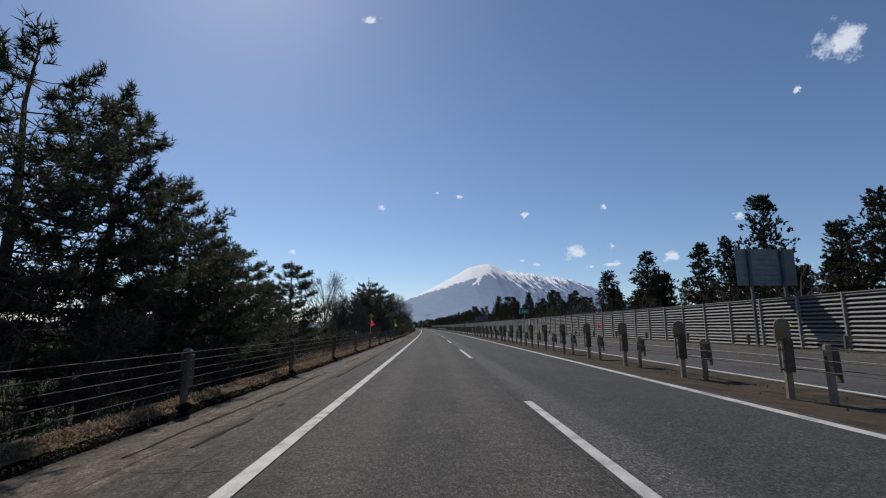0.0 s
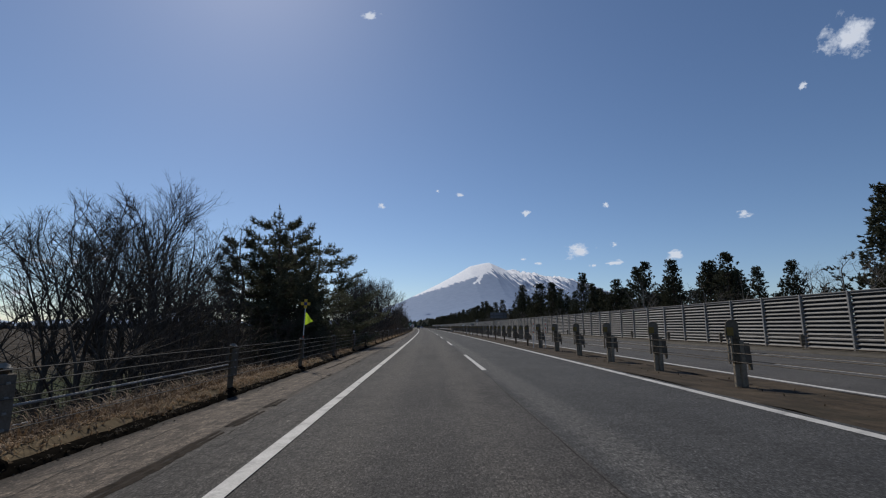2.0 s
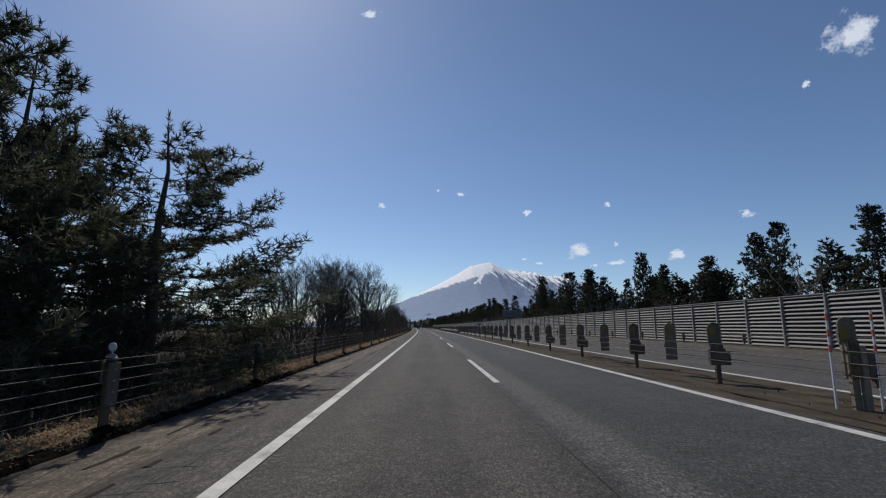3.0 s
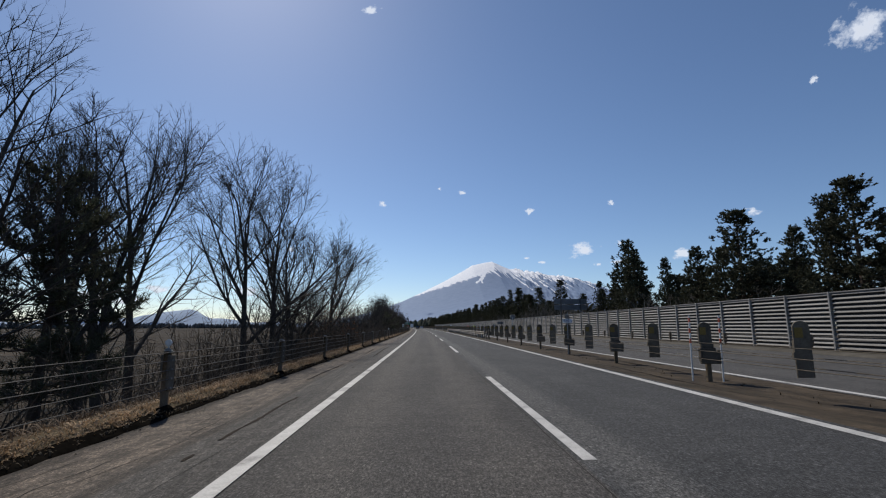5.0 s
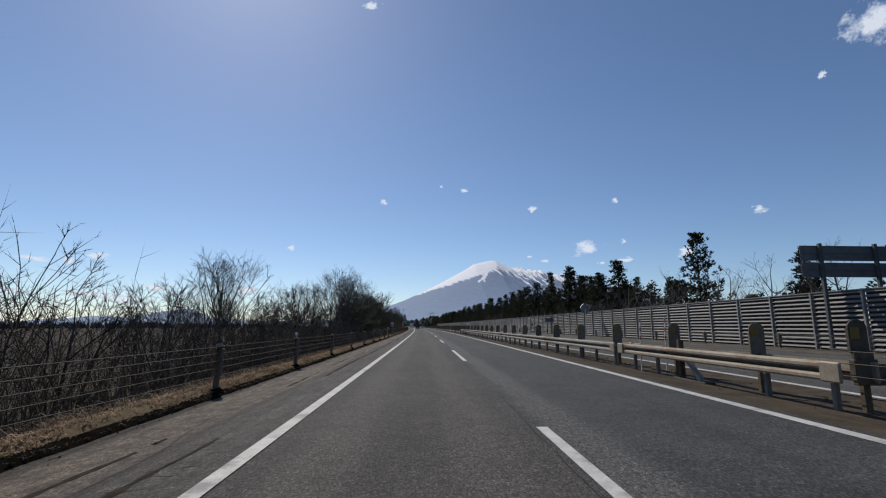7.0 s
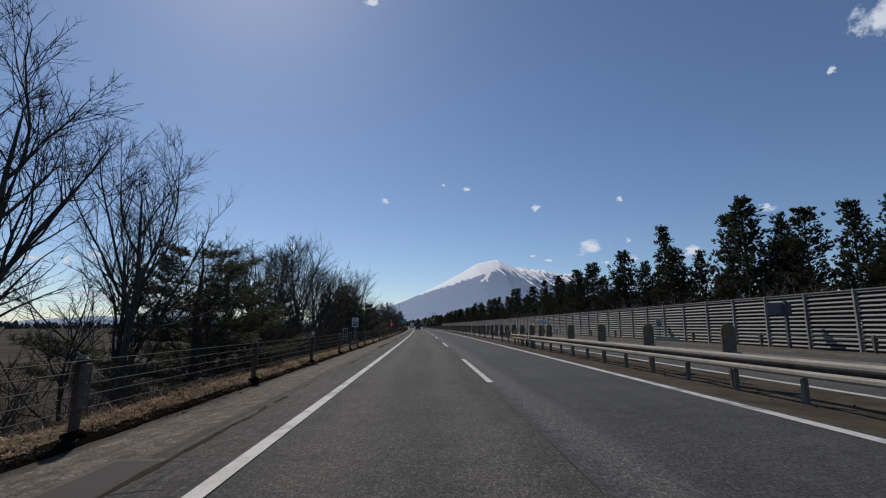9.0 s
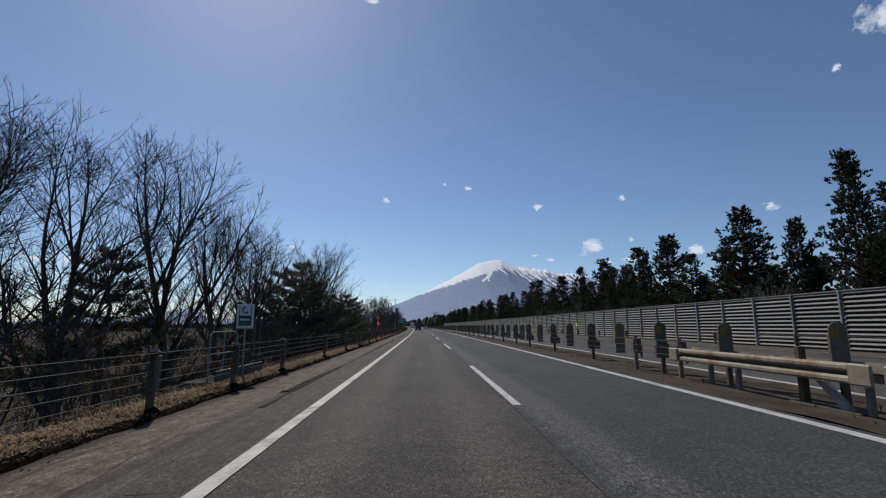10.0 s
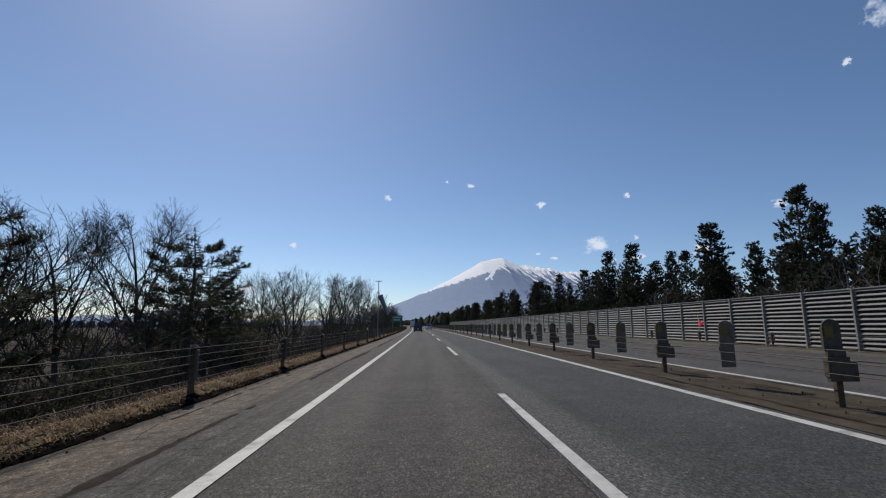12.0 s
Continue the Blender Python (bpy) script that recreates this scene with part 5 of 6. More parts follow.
# ---- opposite side: fence and noise barrier ----
def far_fence():
    fence = thing("cable_fence", Matrix(), "dark cable fence in front of the noise barrier", "cable fence")
    post = Soup().tube([(0, 0, -0.2), (0, 0, 0.86)], 0.06, 7).mesh("post", M_POST)
    plate = Soup().box((0, 0, 0.55), (0.20, 0.13, 0.56), 0.01).mesh("bracket", M_PLATE)
    for k in range(-30, 56):
        p = part("post", post, None, fence, m=at(167.13 + 6.9 * k, 18.3, 0.15))
        part("bracket", plate, None, p, "dark cable bracket")
    for z in (0.92, 0.74, 0.56):
        part("cable", run(Soup(), 18.24, z, S0, 545, 0.011, 4, 6.9), M_CABLE, fence)


far_fence()


def noise_barrier():
    wall = tagged(new("noise_barrier"), "long louvred grey metal noise barrier on steel posts", "noise barrier", kind="structure")
    places = [26.25 - 2.98 * k for k in range(22, 0, -1)] + spread([26.25, 38.4, 80.7, 139.3, 171.85, 242.85, 301.0, 559.0], [4, 14, 19, 11, 24, 19, 86])
    bottom, top, rows = 0.17, 3.13, 13
    pitch = (top - bottom) / rows
    b, back = Soup(), Soup()
    for i in range(rows):
        z = bottom + i * pitch
        # one louvre: sloping blade, lip and recessed back, whose dark colour deepens the shade
        prof = [(0.08, z + pitch * 0.995), (0.02, z + pitch * 0.965), (-0.05, z + pitch * 0.56), (-0.045, z + pitch * 0.47), (0.08, z + pitch * 0.43)]
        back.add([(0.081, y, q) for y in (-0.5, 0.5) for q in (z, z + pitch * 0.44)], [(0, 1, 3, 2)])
        vs = [(x, y, q) for y in (-0.5, 0.5) for x, q in prof]
        n = len(prof)
        b.add(vs, [(j, j + 1, n + j + 1, n + j) for j in range(n - 1)])
    b.add([(0.12, y, z) for y in (-0.5, 0.5) for z in (bottom, top)], [(0, 1, 3, 2)])
    for y in (-0.5, 0.5):
        b.add([(x, y, z) for x, z in ((0.081, bottom), (0.12, bottom), (0.12, top), (0.081, top))], [(0, 1, 2, 3)])
    b.add([(x, y, top) for x, y in ((-0.03, -0.5), (0.12, -0.5), (0.12, 0.5), (-0.03, 0.5))], [(0, 1, 2, 3)])
    panel = b.mesh("panel", M_WALL)
    backing = back.mesh("backing", M_SLOT_SHADE)
    post = Soup().box((0, 0, 1.62), (0.17, 0.11, 3.16), 0.01).mesh("post", M_STEEL)
    foot = Soup().box((0, 0, 0.0), (0.5, 1.0, 0.34), 0.03).mesh("footing", M_CONC)
    rail = Soup().box((0, 0, top + 0.03), (0.14, 1.0, 0.06), 0.01).mesh("cap_rail", M_WALL)
    for a, c in zip(places, places[1:]):
        part("post", post, None, wall, m=at(a, 19.4, 0))
        gap = c - a - 0.13
        grow = Matrix.Diagonal((1, gap, 1, 1))
        p = part("panel", panel, None, wall, m=at((a + c) / 2, 19.42, 0) @ grow)
        part("backing", backing, None, p, "recessed backing, coloured dark as shade")
        part("cap_rail", rail, None, wall, m=at((a + c) / 2, 19.42, 0) @ Matrix.Diagonal((1, gap, 1, 1)))
        part("footing", foot, None, wall, m=at((a + c) / 2, 19.5, 0) @ Matrix.Diagonal((1, c - a, 1, 1)))


noise_barrier()


# ---- signs ----
M_SIGN_BACK = rough_mat("sign_back", (0.13, 0.145, 0.165), (0.19, 0.205, 0.225), 2.2, 0.5, 0.3, stain=(0.14, 0.16, 0.19))
M_SIGN_FRAME = rough_mat("sign_frame", (0.06, 0.065, 0.07), (0.10, 0.105, 0.11), 4, 0.6)
M_SIGN_WHITE = rough_mat("sign_white", (0.62, 0.64, 0.66), (0.72, 0.73, 0.74), 5, 0.45)
M_SIGN_GREEN = rough_mat("sign_green", (0.015, 0.20, 0.12), (0.02, 0.25, 0.15), 5, 0.45)
M_SIGN_DARK = rough_mat("sign_dark", (0.02, 0.045, 0.05), (0.03, 0.06, 0.065), 8, 0.5)


def sign_back(s, d0, d1, panels, posts, label):
    """A road sign for the other carriageway, seen from behind."""
    sign = thing("road_sign", at(s, (d0 + d1) / 2, 0), label, "road sign", "signs beside the barrier")
    w = d1 - d0
    for z0, z1 in panels:
        p = part("panel", Soup().box((0, 0, (z0 + z1) / 2), (w, 0.03, z1 - z0), 0.008), M_SIGN_BACK, sign, "bare metal back")
        n = max(2, round((z1 - z0) / 0.34))
        for i in range(n + 1):
            z = z0 + 0.03 + (z1 - z0 - 0.06) * i / n
            part("stiffener", Soup().box((0, -0.035, z), (w - 0.04, 0.04, 0.035), 0.004), M_SIGN_BACK, p)
    top = max(z1 for _, z1 in panels)
    for x in posts:
        part("post", Soup().box((x, -0.13, top / 2), (0.16, 0.16, top + 0.2), 0.012), M_SIGN_FRAME, sign, "dark steel post")


sign_back(28.0, 17.2, 21.0, [(3.95, 6.25)], (-1.1, 1.0), "large slatted sign back on two dark posts")
sign_back(185.4, 18.0, 23.0, [(4.78, 5.58), (3.92, 4.68)], (-1.5, 1.5), "two-panel sign back on dark posts behind the barrier")
sign_back(234.3, 17.45, 18.85, [(2.05, 2.70)], (0.25,), "small dark sign back on one post")


def mirror_sign(s, d):
    ob = thing("round_sign", at(s, d, 0.1), "white hooded round sign on a pale pole by the barrier", "round sign")
    part("pole", Soup().tube([(0, 0, 0), (0, 0, 3.3)], 0.05, 8), M_WHITE, ob)
    ring = [(0.55 * math.cos(a), 0.55 * math.sin(a)) for a in (2 * math.pi * i / 20 for i in range(20))]
    part("disc", Soup().add([(x, y, 3.35 + z) for y in (-0.03, 0.03) for x, z in ring], [tuple(range(20)), tuple(range(39, 19, -1))] + [(i, (i + 1) % 20, 20 + (i + 1) % 20, 20 + i) for i in range(20)]), M_SIGN_BACK, ob)
    hood = [(0.62 * math.cos(a), 0.62 * math.sin(a)) for a in (math.pi * (0.05 + 0.9 * i / 12) for i in range(13))]
    part("hood", Soup().add([(x, y, 3.35 + z) for y in (-0.22, 0.06) for x, z in hood], [(i, i + 1, 14 + i, 13 + i) for i in range(12)]), M_WHITE, ob, "white hood")


mirror_sign(217.8, 18.0)


def letters(text, size, material, parent, m, label=""):
    cu = bpy.data.curves.new("lettering", "FONT")
    cu.body, cu.size, cu.extrude, cu.align_x, cu.align_y = text, size, 0.004, "CENTER", "CENTER"
    tmp = bpy.data.objects.new("lettering", cu)
    me = bpy.data.meshes.new_from_object(tmp)
    bpy.data.objects.remove(tmp)
    me.materials.clear()
    me.materials.append(material)
    return part("lettering", me, None, parent, label, m=m)


def hectometre_sign(s, tail):
    ob = thing("distance_sign", at(s, 5.7, -0.03), "small white hectometre sign on a pole on the median", "road sign", "kilometre signs")
    part("post", Soup().tube([(0, 0.03, 0), (0, 0.03, 1.72)], 0.03, 7), M_STEEL, ob)
    p = part("panel", Soup().box((0, 0, 1.70), (0.52, 0.02, 0.20), 0.006), M_SIGN_WHITE, ob)
    letters("540", 0.19, M_NAVY, p, pose(-0.05, -0.014, 1.70, 90), "navy lettering")
    letters(tail, 0.12, M_NAVY, p, pose(0.19, -0.014, 1.68, 90), "small navy numeral")


hectometre_sign(140.05, "9")
hectometre_sign(237.75, "8")


def kilometre_sign(s, d):
    ob = thing("kilometre_sign", at(s, d, -0.03), "green kilometre sign with white numerals on a grey pole", "road sign", "kilometre signs")
    part("post", Soup().tube([(0, 0.10, 0), (0, 0.10, 2.60)], 0.036, 8), M_STEEL, ob)
    body = Soup()
    plan = [(-0.37, 0.24), (-0.37, 0.02), (0, -0.05), (0.37, 0.02), (0.37, 0.24)]
    n = len(plan)
    body.v += [(x, y, z) for z in (2.46, 2.82) for x, y in plan]
    body.f += [tuple(range(n - 1, -1, -1)), tuple(range(n, 2 * n))] + [(k, (k + 1) % n, n + (k + 1) % n, n + k) for k in range(n)]
    p = part("panel", body, M_SIGN_GREEN, ob, "green folded panel")
    for x0, text in ((-0.14, "5"), (0.03, "4"), (0.20, "1")):
        lean = math.degrees(math.atan2(0.07, 0.37)) * (1 if x0 > 0 else -1)
        letters(text, 0.29, M_SIGN_WHITE, p, pose(x0, -0.060 + abs(x0) * 0.19, 2.64, 90, 0, lean), "white numeral")


kilometre_sign(37.0, 5.7)


def phone_bay(s, d, right):
    """An emergency telephone bay: platform, railing and sign."""
    k = -1 if right else 1
    bay = thing("emergency_phone_bay", at(s, d, 0.1 if right else -0.3), "emergency telephone bay with a railing and dark skirt panel", "phone bay")
    part("platform", Soup().box((-0.35 * k, 0, 0.02), (1.0, 3.4, 0.22), 0.02), M_CONC, bay)
    part("skirt", Soup().box((0.16 * k, -0.1, 0.22), (0.06, 3.5, 0.46), 0.01), M_SIGN_DARK, bay, "dark skirt panel")
    rail = Soup()
    for y0, y1 in ((-0.4, 1.6),):
        pts = [(-0.7 * k, y0, 0.1), (-0.7 * k, y0, 1.38), (-0.7 * k, y0 + 0.12, 1.46), (-0.7 * k, y1 - 0.12, 1.46), (-0.7 * k, y1, 1.38), (-0.7 * k, y1, 0.1)]
        rail.tube(pts, 0.028, 7)
        rail.tube([(-0.7 * k, y0, 0.8), (-0.7 * k, y1, 0.8)], 0.02, 6)
        rail.tube([(-0.7 * k, (y0 + y1) / 2, 0.1), (-0.7 * k, (y0 + y1) / 2, 1.46)], 0.022, 6)
    part("railing", rail, M_STEEL, bay, "galvanised tube railing")
    for y in (1.0, 1.5):
        part("hoop", Soup().tube([(0.1 * k, y, 0), (0.1 * k, y, 1.75), (0.1 * k, y + 0.03, 1.88), (0.1 * k, y + 0.14, 1.94), (0.1 * k, y + 0.22, 1.86)], 0.02, 6), M_SIGN_FRAME, bay, "dark hooked pole")
    return bay


phone_bay(247.4, -7.35, False)
phone_bay(247.4, 18.75, True)


def phone_sign(s, d, z):
    ob = thing("phone_sign", at(s, d, 0), "white emergency telephone sign with dark pictogram", "phone sign", "emergency phone signs")
    part("post", Soup().tube([(0, 0.05, -0.1), (0, 0.05, z + 0.3)], 0.035, 8), M_STEEL, ob)
    p = part("panel", Soup().box((0, 0, z), (0.52, 0.03, 0.74), 0.01), M_SIGN_WHITE, ob)
    part("border", Soup().box((0, -0.018, z + 0.02), (0.38, 0.008, 0.60), 0.002), M_SIGN_DARK, p)
    part("field", Soup().box((0, -0.024, z + 0.17), (0.34, 0.006, 0.30), 0.002), M_SIGN_WHITE, p)
    handset = Soup().tube([(-0.06, -0.03, z + 0.27), (-0.085, -0.03, z + 0.20), (-0.04, -0.03, z + 0.12), (0.04, -0.03, z + 0.09)], [0.022, 0.018, 0.018, 0.022], 6)
    handset.box((-0.03, -0.03, z + 0.275), (0.06, 0.012, 0.05), 0.006).box((0.06, -0.03, z + 0.115), (0.05, 0.012, 0.06), 0.006)
    part("pictogram", handset, M_SIGN_DARK, p, "dark handset pictogram")
    for i, w in enumerate((0.30, 0.24)):
        part("text_bar", Soup().box((0, -0.024, z - 0.10 - 0.11 * i), (w, 0.006, 0.06), 0.002), M_SIGN_GREEN if i else M_SIGN_WHITE, p)


phone_sign(247.25, -7.16, 1.64)
phone_sign(249.0, 18.9, 1.75)


def windsock(s, d):
    ob = thing("windsock", at(s, d, lie(d)), "faded windsock hanging from a tall thin mast", "windsock")
    z = 7.9 - lie(d)
    part("mast", Soup().tube([(0, 0, 0), (0, 0, z)], [0.08, 0.05], 7), M_STEEL, ob)
    part("crossarm", Soup().tube([(-0.5, 0, z - 0.1), (0.5, 0, z - 0.1)], 0.05, 6), M_STEEL, ob)
    n = 10
    b = Soup()
    b.tube([(0.25 + 0.09 * i * 1.4, 0, z - 2.2 - 0.32 * i) for i in range(n)], [0.42 - 0.025 * i for i in range(n)], 10, False)
    part("sock", b, M_SIGN_BACK, ob, "grey fabric sock", smooth=True)


windsock(348.0, -8.0)


def green_sign(s, d):
    ob = thing("guide_sign", at(s, d, lie(d)), "green guide sign with white lettering bars on posts", "road sign")
    z0 = 2.2 - lie(d)
    p = part("panel", Soup().box((0, 0, z0 + 1.1), (3.6, 0.06, 2.2), 0.03), M_SIGN_GREEN, ob)
    for i, w in enumerate((2.6, 2.0)):
        part("text_bar", Soup().box((0, -0.04, z0 + 1.55 - 0.8 * i), (w, 0.02, 0.3), 0.004), M_SIGN_WHITE, p)
    for x in (-1.2, 1.2):
        part("post", Soup().tube([(x, 0.1, 0), (x, 0.1, z0 + 2.1)], 0.08, 8), M_STEEL, ob)


green_sign(425.0, -8.6)


def drain_cover(s, d):
    ob = thing("drain_cover", at(s, d, crown(d) + 0.004), "dusty rectangular drain cover set in the shoulder", "drain cover")
    part("frame", Soup().box((0, 0, 0), (0.86, 1.7, 0.016), 0.003), M_CONC, ob)
    part("lid", Soup().box((0, 0, 0.006), (0.70, 1.5, 0.016), 0.003), M_SHOULDER, ob)


drain_cover(214.3, -4.75)


# ---- fence at the field edge ----
def field_fence():
    fence = thing("field_fence", Matrix(), "old grey pipe fence at the foot of the verge", "field fence")
    b = Soup().tube([(0, 0, -0.6), (0, 0, 0.72)], 0.03, 6).mesh("post", M_POST)
    ss = [38.0 + 1.35 * k for k in range(20)]
    for s in ss:
        part("post", b, None, fence, m=at(s, -9.1, lie(-9.1)))
    part("rail", run(Soup(), -9.1, lie(-9.1) + 0.70, ss[0], ss[-1], 0.028, 6, 2.7), M_STEEL, fence)
    part("rail", run(Soup(), -9.1, lie(-9.1) + 0.35, ss[0], ss[-1], 0.018, 6, 2.7), M_STEEL, fence)


field_fence()


# ---- vehicles ahead ----
M_BLACK = rough_mat("tyre", (0.012, 0.012, 0.012), (0.02, 0.02, 0.02), 6, 0.8)
M_LAMP_R = rough_mat("tail_lamp", (0.30, 0.02, 0.02), (0.36, 0.03, 0.03), 8, 0.25)


def paint(name, c, rough=0.25):
    m, nt, bs = shader(name)
    col = ramp(nt, noise_tex(nt, coords(nt), 2.0), [(0.3, tuple(q * 0.9 for q in c)), (0.7, c)])
    nt.links.new(col, bs.inputs["Base Color"])
    bs.inputs["Roughness"].default_value = rough
    bs.inputs["Coat Weight"].default_value = 0.5
    return m


M_GLASS = paint("dark_glass", (0.02, 0.023, 0.026), 0.08)


def vehicle(name, s, d, length, width, height, coat, label, category, boxy):
    car = thing(name, at(s, d, crown(d)), label, category)
    h0 = 0.22
    waist = height * 0.56
    side = [(0, h0), (length, h0), (length, waist * 0.85), (length - 0.3, waist), (length * (0.93 if boxy else 0.78), waist), (length * (0.80 if boxy else 0.62), height), (0.25 if boxy else 0.55, height), (0.03, waist), (0, waist * 0.9)]
    b = Soup()
    n = len(side)
    for x, inset in ((-width / 2, 1), (width / 2, 1)):
        b.v += [(x * (1 - 0.16 * max(0, (z - waist) / (height - waist))), y, z) for y, z in side]
    b.f += [tuple(range(n)), tuple(2 * n - 1 - i for i in range(n))] + [(i, n + i, n + (i + 1) % n, (i + 1) % n) for i in range(n)]
    part("body", b, coat, car)
    zc = (waist + height) / 2 + 0.02
    part("rear_window", Soup().box((0, 0.09 if boxy else 0.26, zc), (width * 0.80, 0.05, (height - waist) * 0.72), 0.02, 0, -10 if boxy else -30), M_GLASS, car, "dark rear window")
    for x in (-1, 1):
        part("side_window", Soup().box((x * width * 0.465, length * 0.42, zc), (0.05, length * 0.52, (height - waist) * 0.66), 0.02), M_GLASS, car, "dark side window")
        part("tail_lamp", Soup().box((x * width * 0.43, 0.0, waist * 0.92), (0.16, 0.07, 0.34), 0.02), M_LAMP_R, car, "red tail lamp")
        for y in (length * 0.18, length * 0.80):
            w = part("wheel", Soup().tube([(x * width * 0.5, y, 0.32), (x * (width * 0.5 - 0.2), y, 0.32)], 0.32, 16), M_BLACK, car)
            part("rim", Soup().tube([(x * (width * 0.5 + 0.01), y, 0.32), (x * (width * 0.5 - 0.05), y, 0.32)], 0.19, 12), M_STEEL, w)
    part("bumper", Soup().box((0, -0.03, 0.42), (width * 0.96, 0.14, 0.28), 0.05), coat, car)
    part("number_plate", Soup().box((0, -0.11, 0.62), (0.33, 0.02, 0.17), 0.004), M_SIGN_WHITE, car, "plain white plate")


vehicle("minivan", 376.0, -2.1, 4.7, 1.75, 1.85, paint("dark_van_paint", (0.025, 0.027, 0.032)), "dark grey minivan on the driving lane", "minivan", True)
vehicle("hatchback", 425.0, 1.6, 4.2, 1.72, 1.55, paint("silver_paint", (0.55, 0.56, 0.58)), "silver hatchback on the passing lane", "car", False)


def truck(s, d):
    t = thing("box_truck", at(s, d, crown(d)), "grey box truck far ahead on the driving lane", "truck")
    part("cargo_box", Soup().box((0, 3.5, 2.2), (2.4, 7.0, 2.8), 0.05), M_SIGN_WHITE, t, "pale cargo box")
    part("cab", Soup().box((0, 8.0, 1.6), (2.3, 1.8, 2.2), 0.12), M_SIGN_BACK, t)
    part("underrun_bar", Soup().box((0, 0.05, 0.55), (2.2, 0.1, 0.14), 0.02), M_BLACK, t)
    for x in (-1, 1):
        part("tail_lamp", Soup().box((x * 0.95, -0.02, 0.75), (0.3, 0.06, 0.14), 0.01), M_LAMP_R, t, "red tail lamp")
        for y in (1.4, 7.6):
            part("wheel", Soup().tube([(x * 1.15, y, 0.45), (x * 0.85, y, 0.45)], 0.45, 16), M_BLACK, t)


truck(520.0, -3.4)


# ---- undergrowth, dry grass ----
BRUSH = [brush(71 + i, h, n) for i, (h, n) in enumerate(((1.9, 20), (1.4, 24), (2.4, 18), (1.0, 24)))]
rng = random.Random(17)


def shrub(s, d, size, turn, k):
    ob = new("shrub", BRUSH[k])
    ob.matrix_basis = at(s, d, lie(d), turn) @ Matrix.Diagonal((size, size, size, 1))
    tagged(ob, "tangled leafless brown shrub behind the cable fence", "shrub", "shrubs along the verge")


for lo, hi, step, rows in ((2, 38, 3.4, 2), (38, 66, 3.2, 1), (66, 174, 3.1, 2), (174, 212, 2.6, 2), (212, 350, 3.1, 2)):
    s = lo
    while s < hi:
        for r in range(rows):
            shrub(s + rng.uniform(-0.6, 0.6), -9.3 - 2.2 * r + rng.uniform(-0.5, 0.4), rng.uniform(0.65, 1.25) * (0.6 if lo == 38 else 1.0), rng.uniform(0, 360), rng.randrange(4))
        s += step * rng.uniform(0.7, 1.3)


def dry_grass(name, s0, s1, d0, d1, count, tall, edge, z=None, label="matted dry straw-coloured grass along the kerb", straw=None):
    r = np.random.default_rng(int(s0 * 7 + 900))
    v, f = [], []
    i = 0
    while i < count:
        s = r.uniform(s0, s1)
        d = d1 + (d0 - d1) * r.random() ** edge
        if noise.noise(Vector((s * 0.5, d * 1.4, 4.0))) < -0.22:
            if r.random() < 0.75:
                i += 1
                continue
        base = road(s, d, (lie(d) if z is None else z) + 0.04 * noise.noise(Vector((s, d * 2, 1))))
        for _ in range(4):
            a = r.uniform(0, 6.28)
            lean = r.uniform(0.4, 2.2)
            h = tall * r.uniform(0.5, 1.2)
            w = r.uniform(0.004, 0.011)
            tip = base + Vector((math.cos(a) * lean * h, math.sin(a) * lean * h, h * r.uniform(0.35, 0.9)))
            mid = base.lerp(tip, 0.55) + Vector((0, 0, 0.22 * h))
            px, py = -math.sin(a) * w, math.cos(a) * w
            o = len(v)
            v += [(base.x - px, base.y - py, base.z - 0.02), (base.x + px, base.y + py, base.z - 0.02), (mid.x + px, mid.y + py, mid.z), (tip.x, tip.y, tip.z), (mid.x - px, mid.y - py, mid.z)]
            f += [(o, o + 1, o + 2, o + 4), (o + 2, o + 3, o + 4)]
        i += 1
    me = bpy.data.meshes.new(name)
    me.from_pydata(v, [], f)
    me.materials.append(straw or M_STRAW)
    tagged(new(name, me), label, "dry grass", kind="stuff")


for k in range(6):
    dry_grass("dry_grass", -5 + 55 * k, 50 + 55 * k, -6.62, -7.3, 6500, 0.085, 0.9)
dry_grass("dry_grass", 325, 480, -6.76, -7.6, 3000, 0.14, 1.0)


for k in range(6):
    dry_grass("kerb_litter", -5 + 55 * k, 50 + 55 * k, -6.44, -6.74, 1500, 0.050, 1.0, -0.255, "straw and dead stalks lying over the kerb", M_LITTER)
dry_grass("bank_grass", 22, 64, -7.3, -10.8, 6500, 0.42, 1.0, None, "tall russet dead grass on the bank behind the fence", M_RUSSET)
dry_grass("bank_grass", 64, 330, -7.2, -9.2, 11000, 0.22, 1.0, None, "low russet dead grass on the bank behind the fence", M_RUSSET)
dry_grass("dry_weeds", -5, 320, 4.9, 6.6, 1100, 0.055, 1.0, -0.035, "sparse dead weeds on the median soil", M_LITTER)


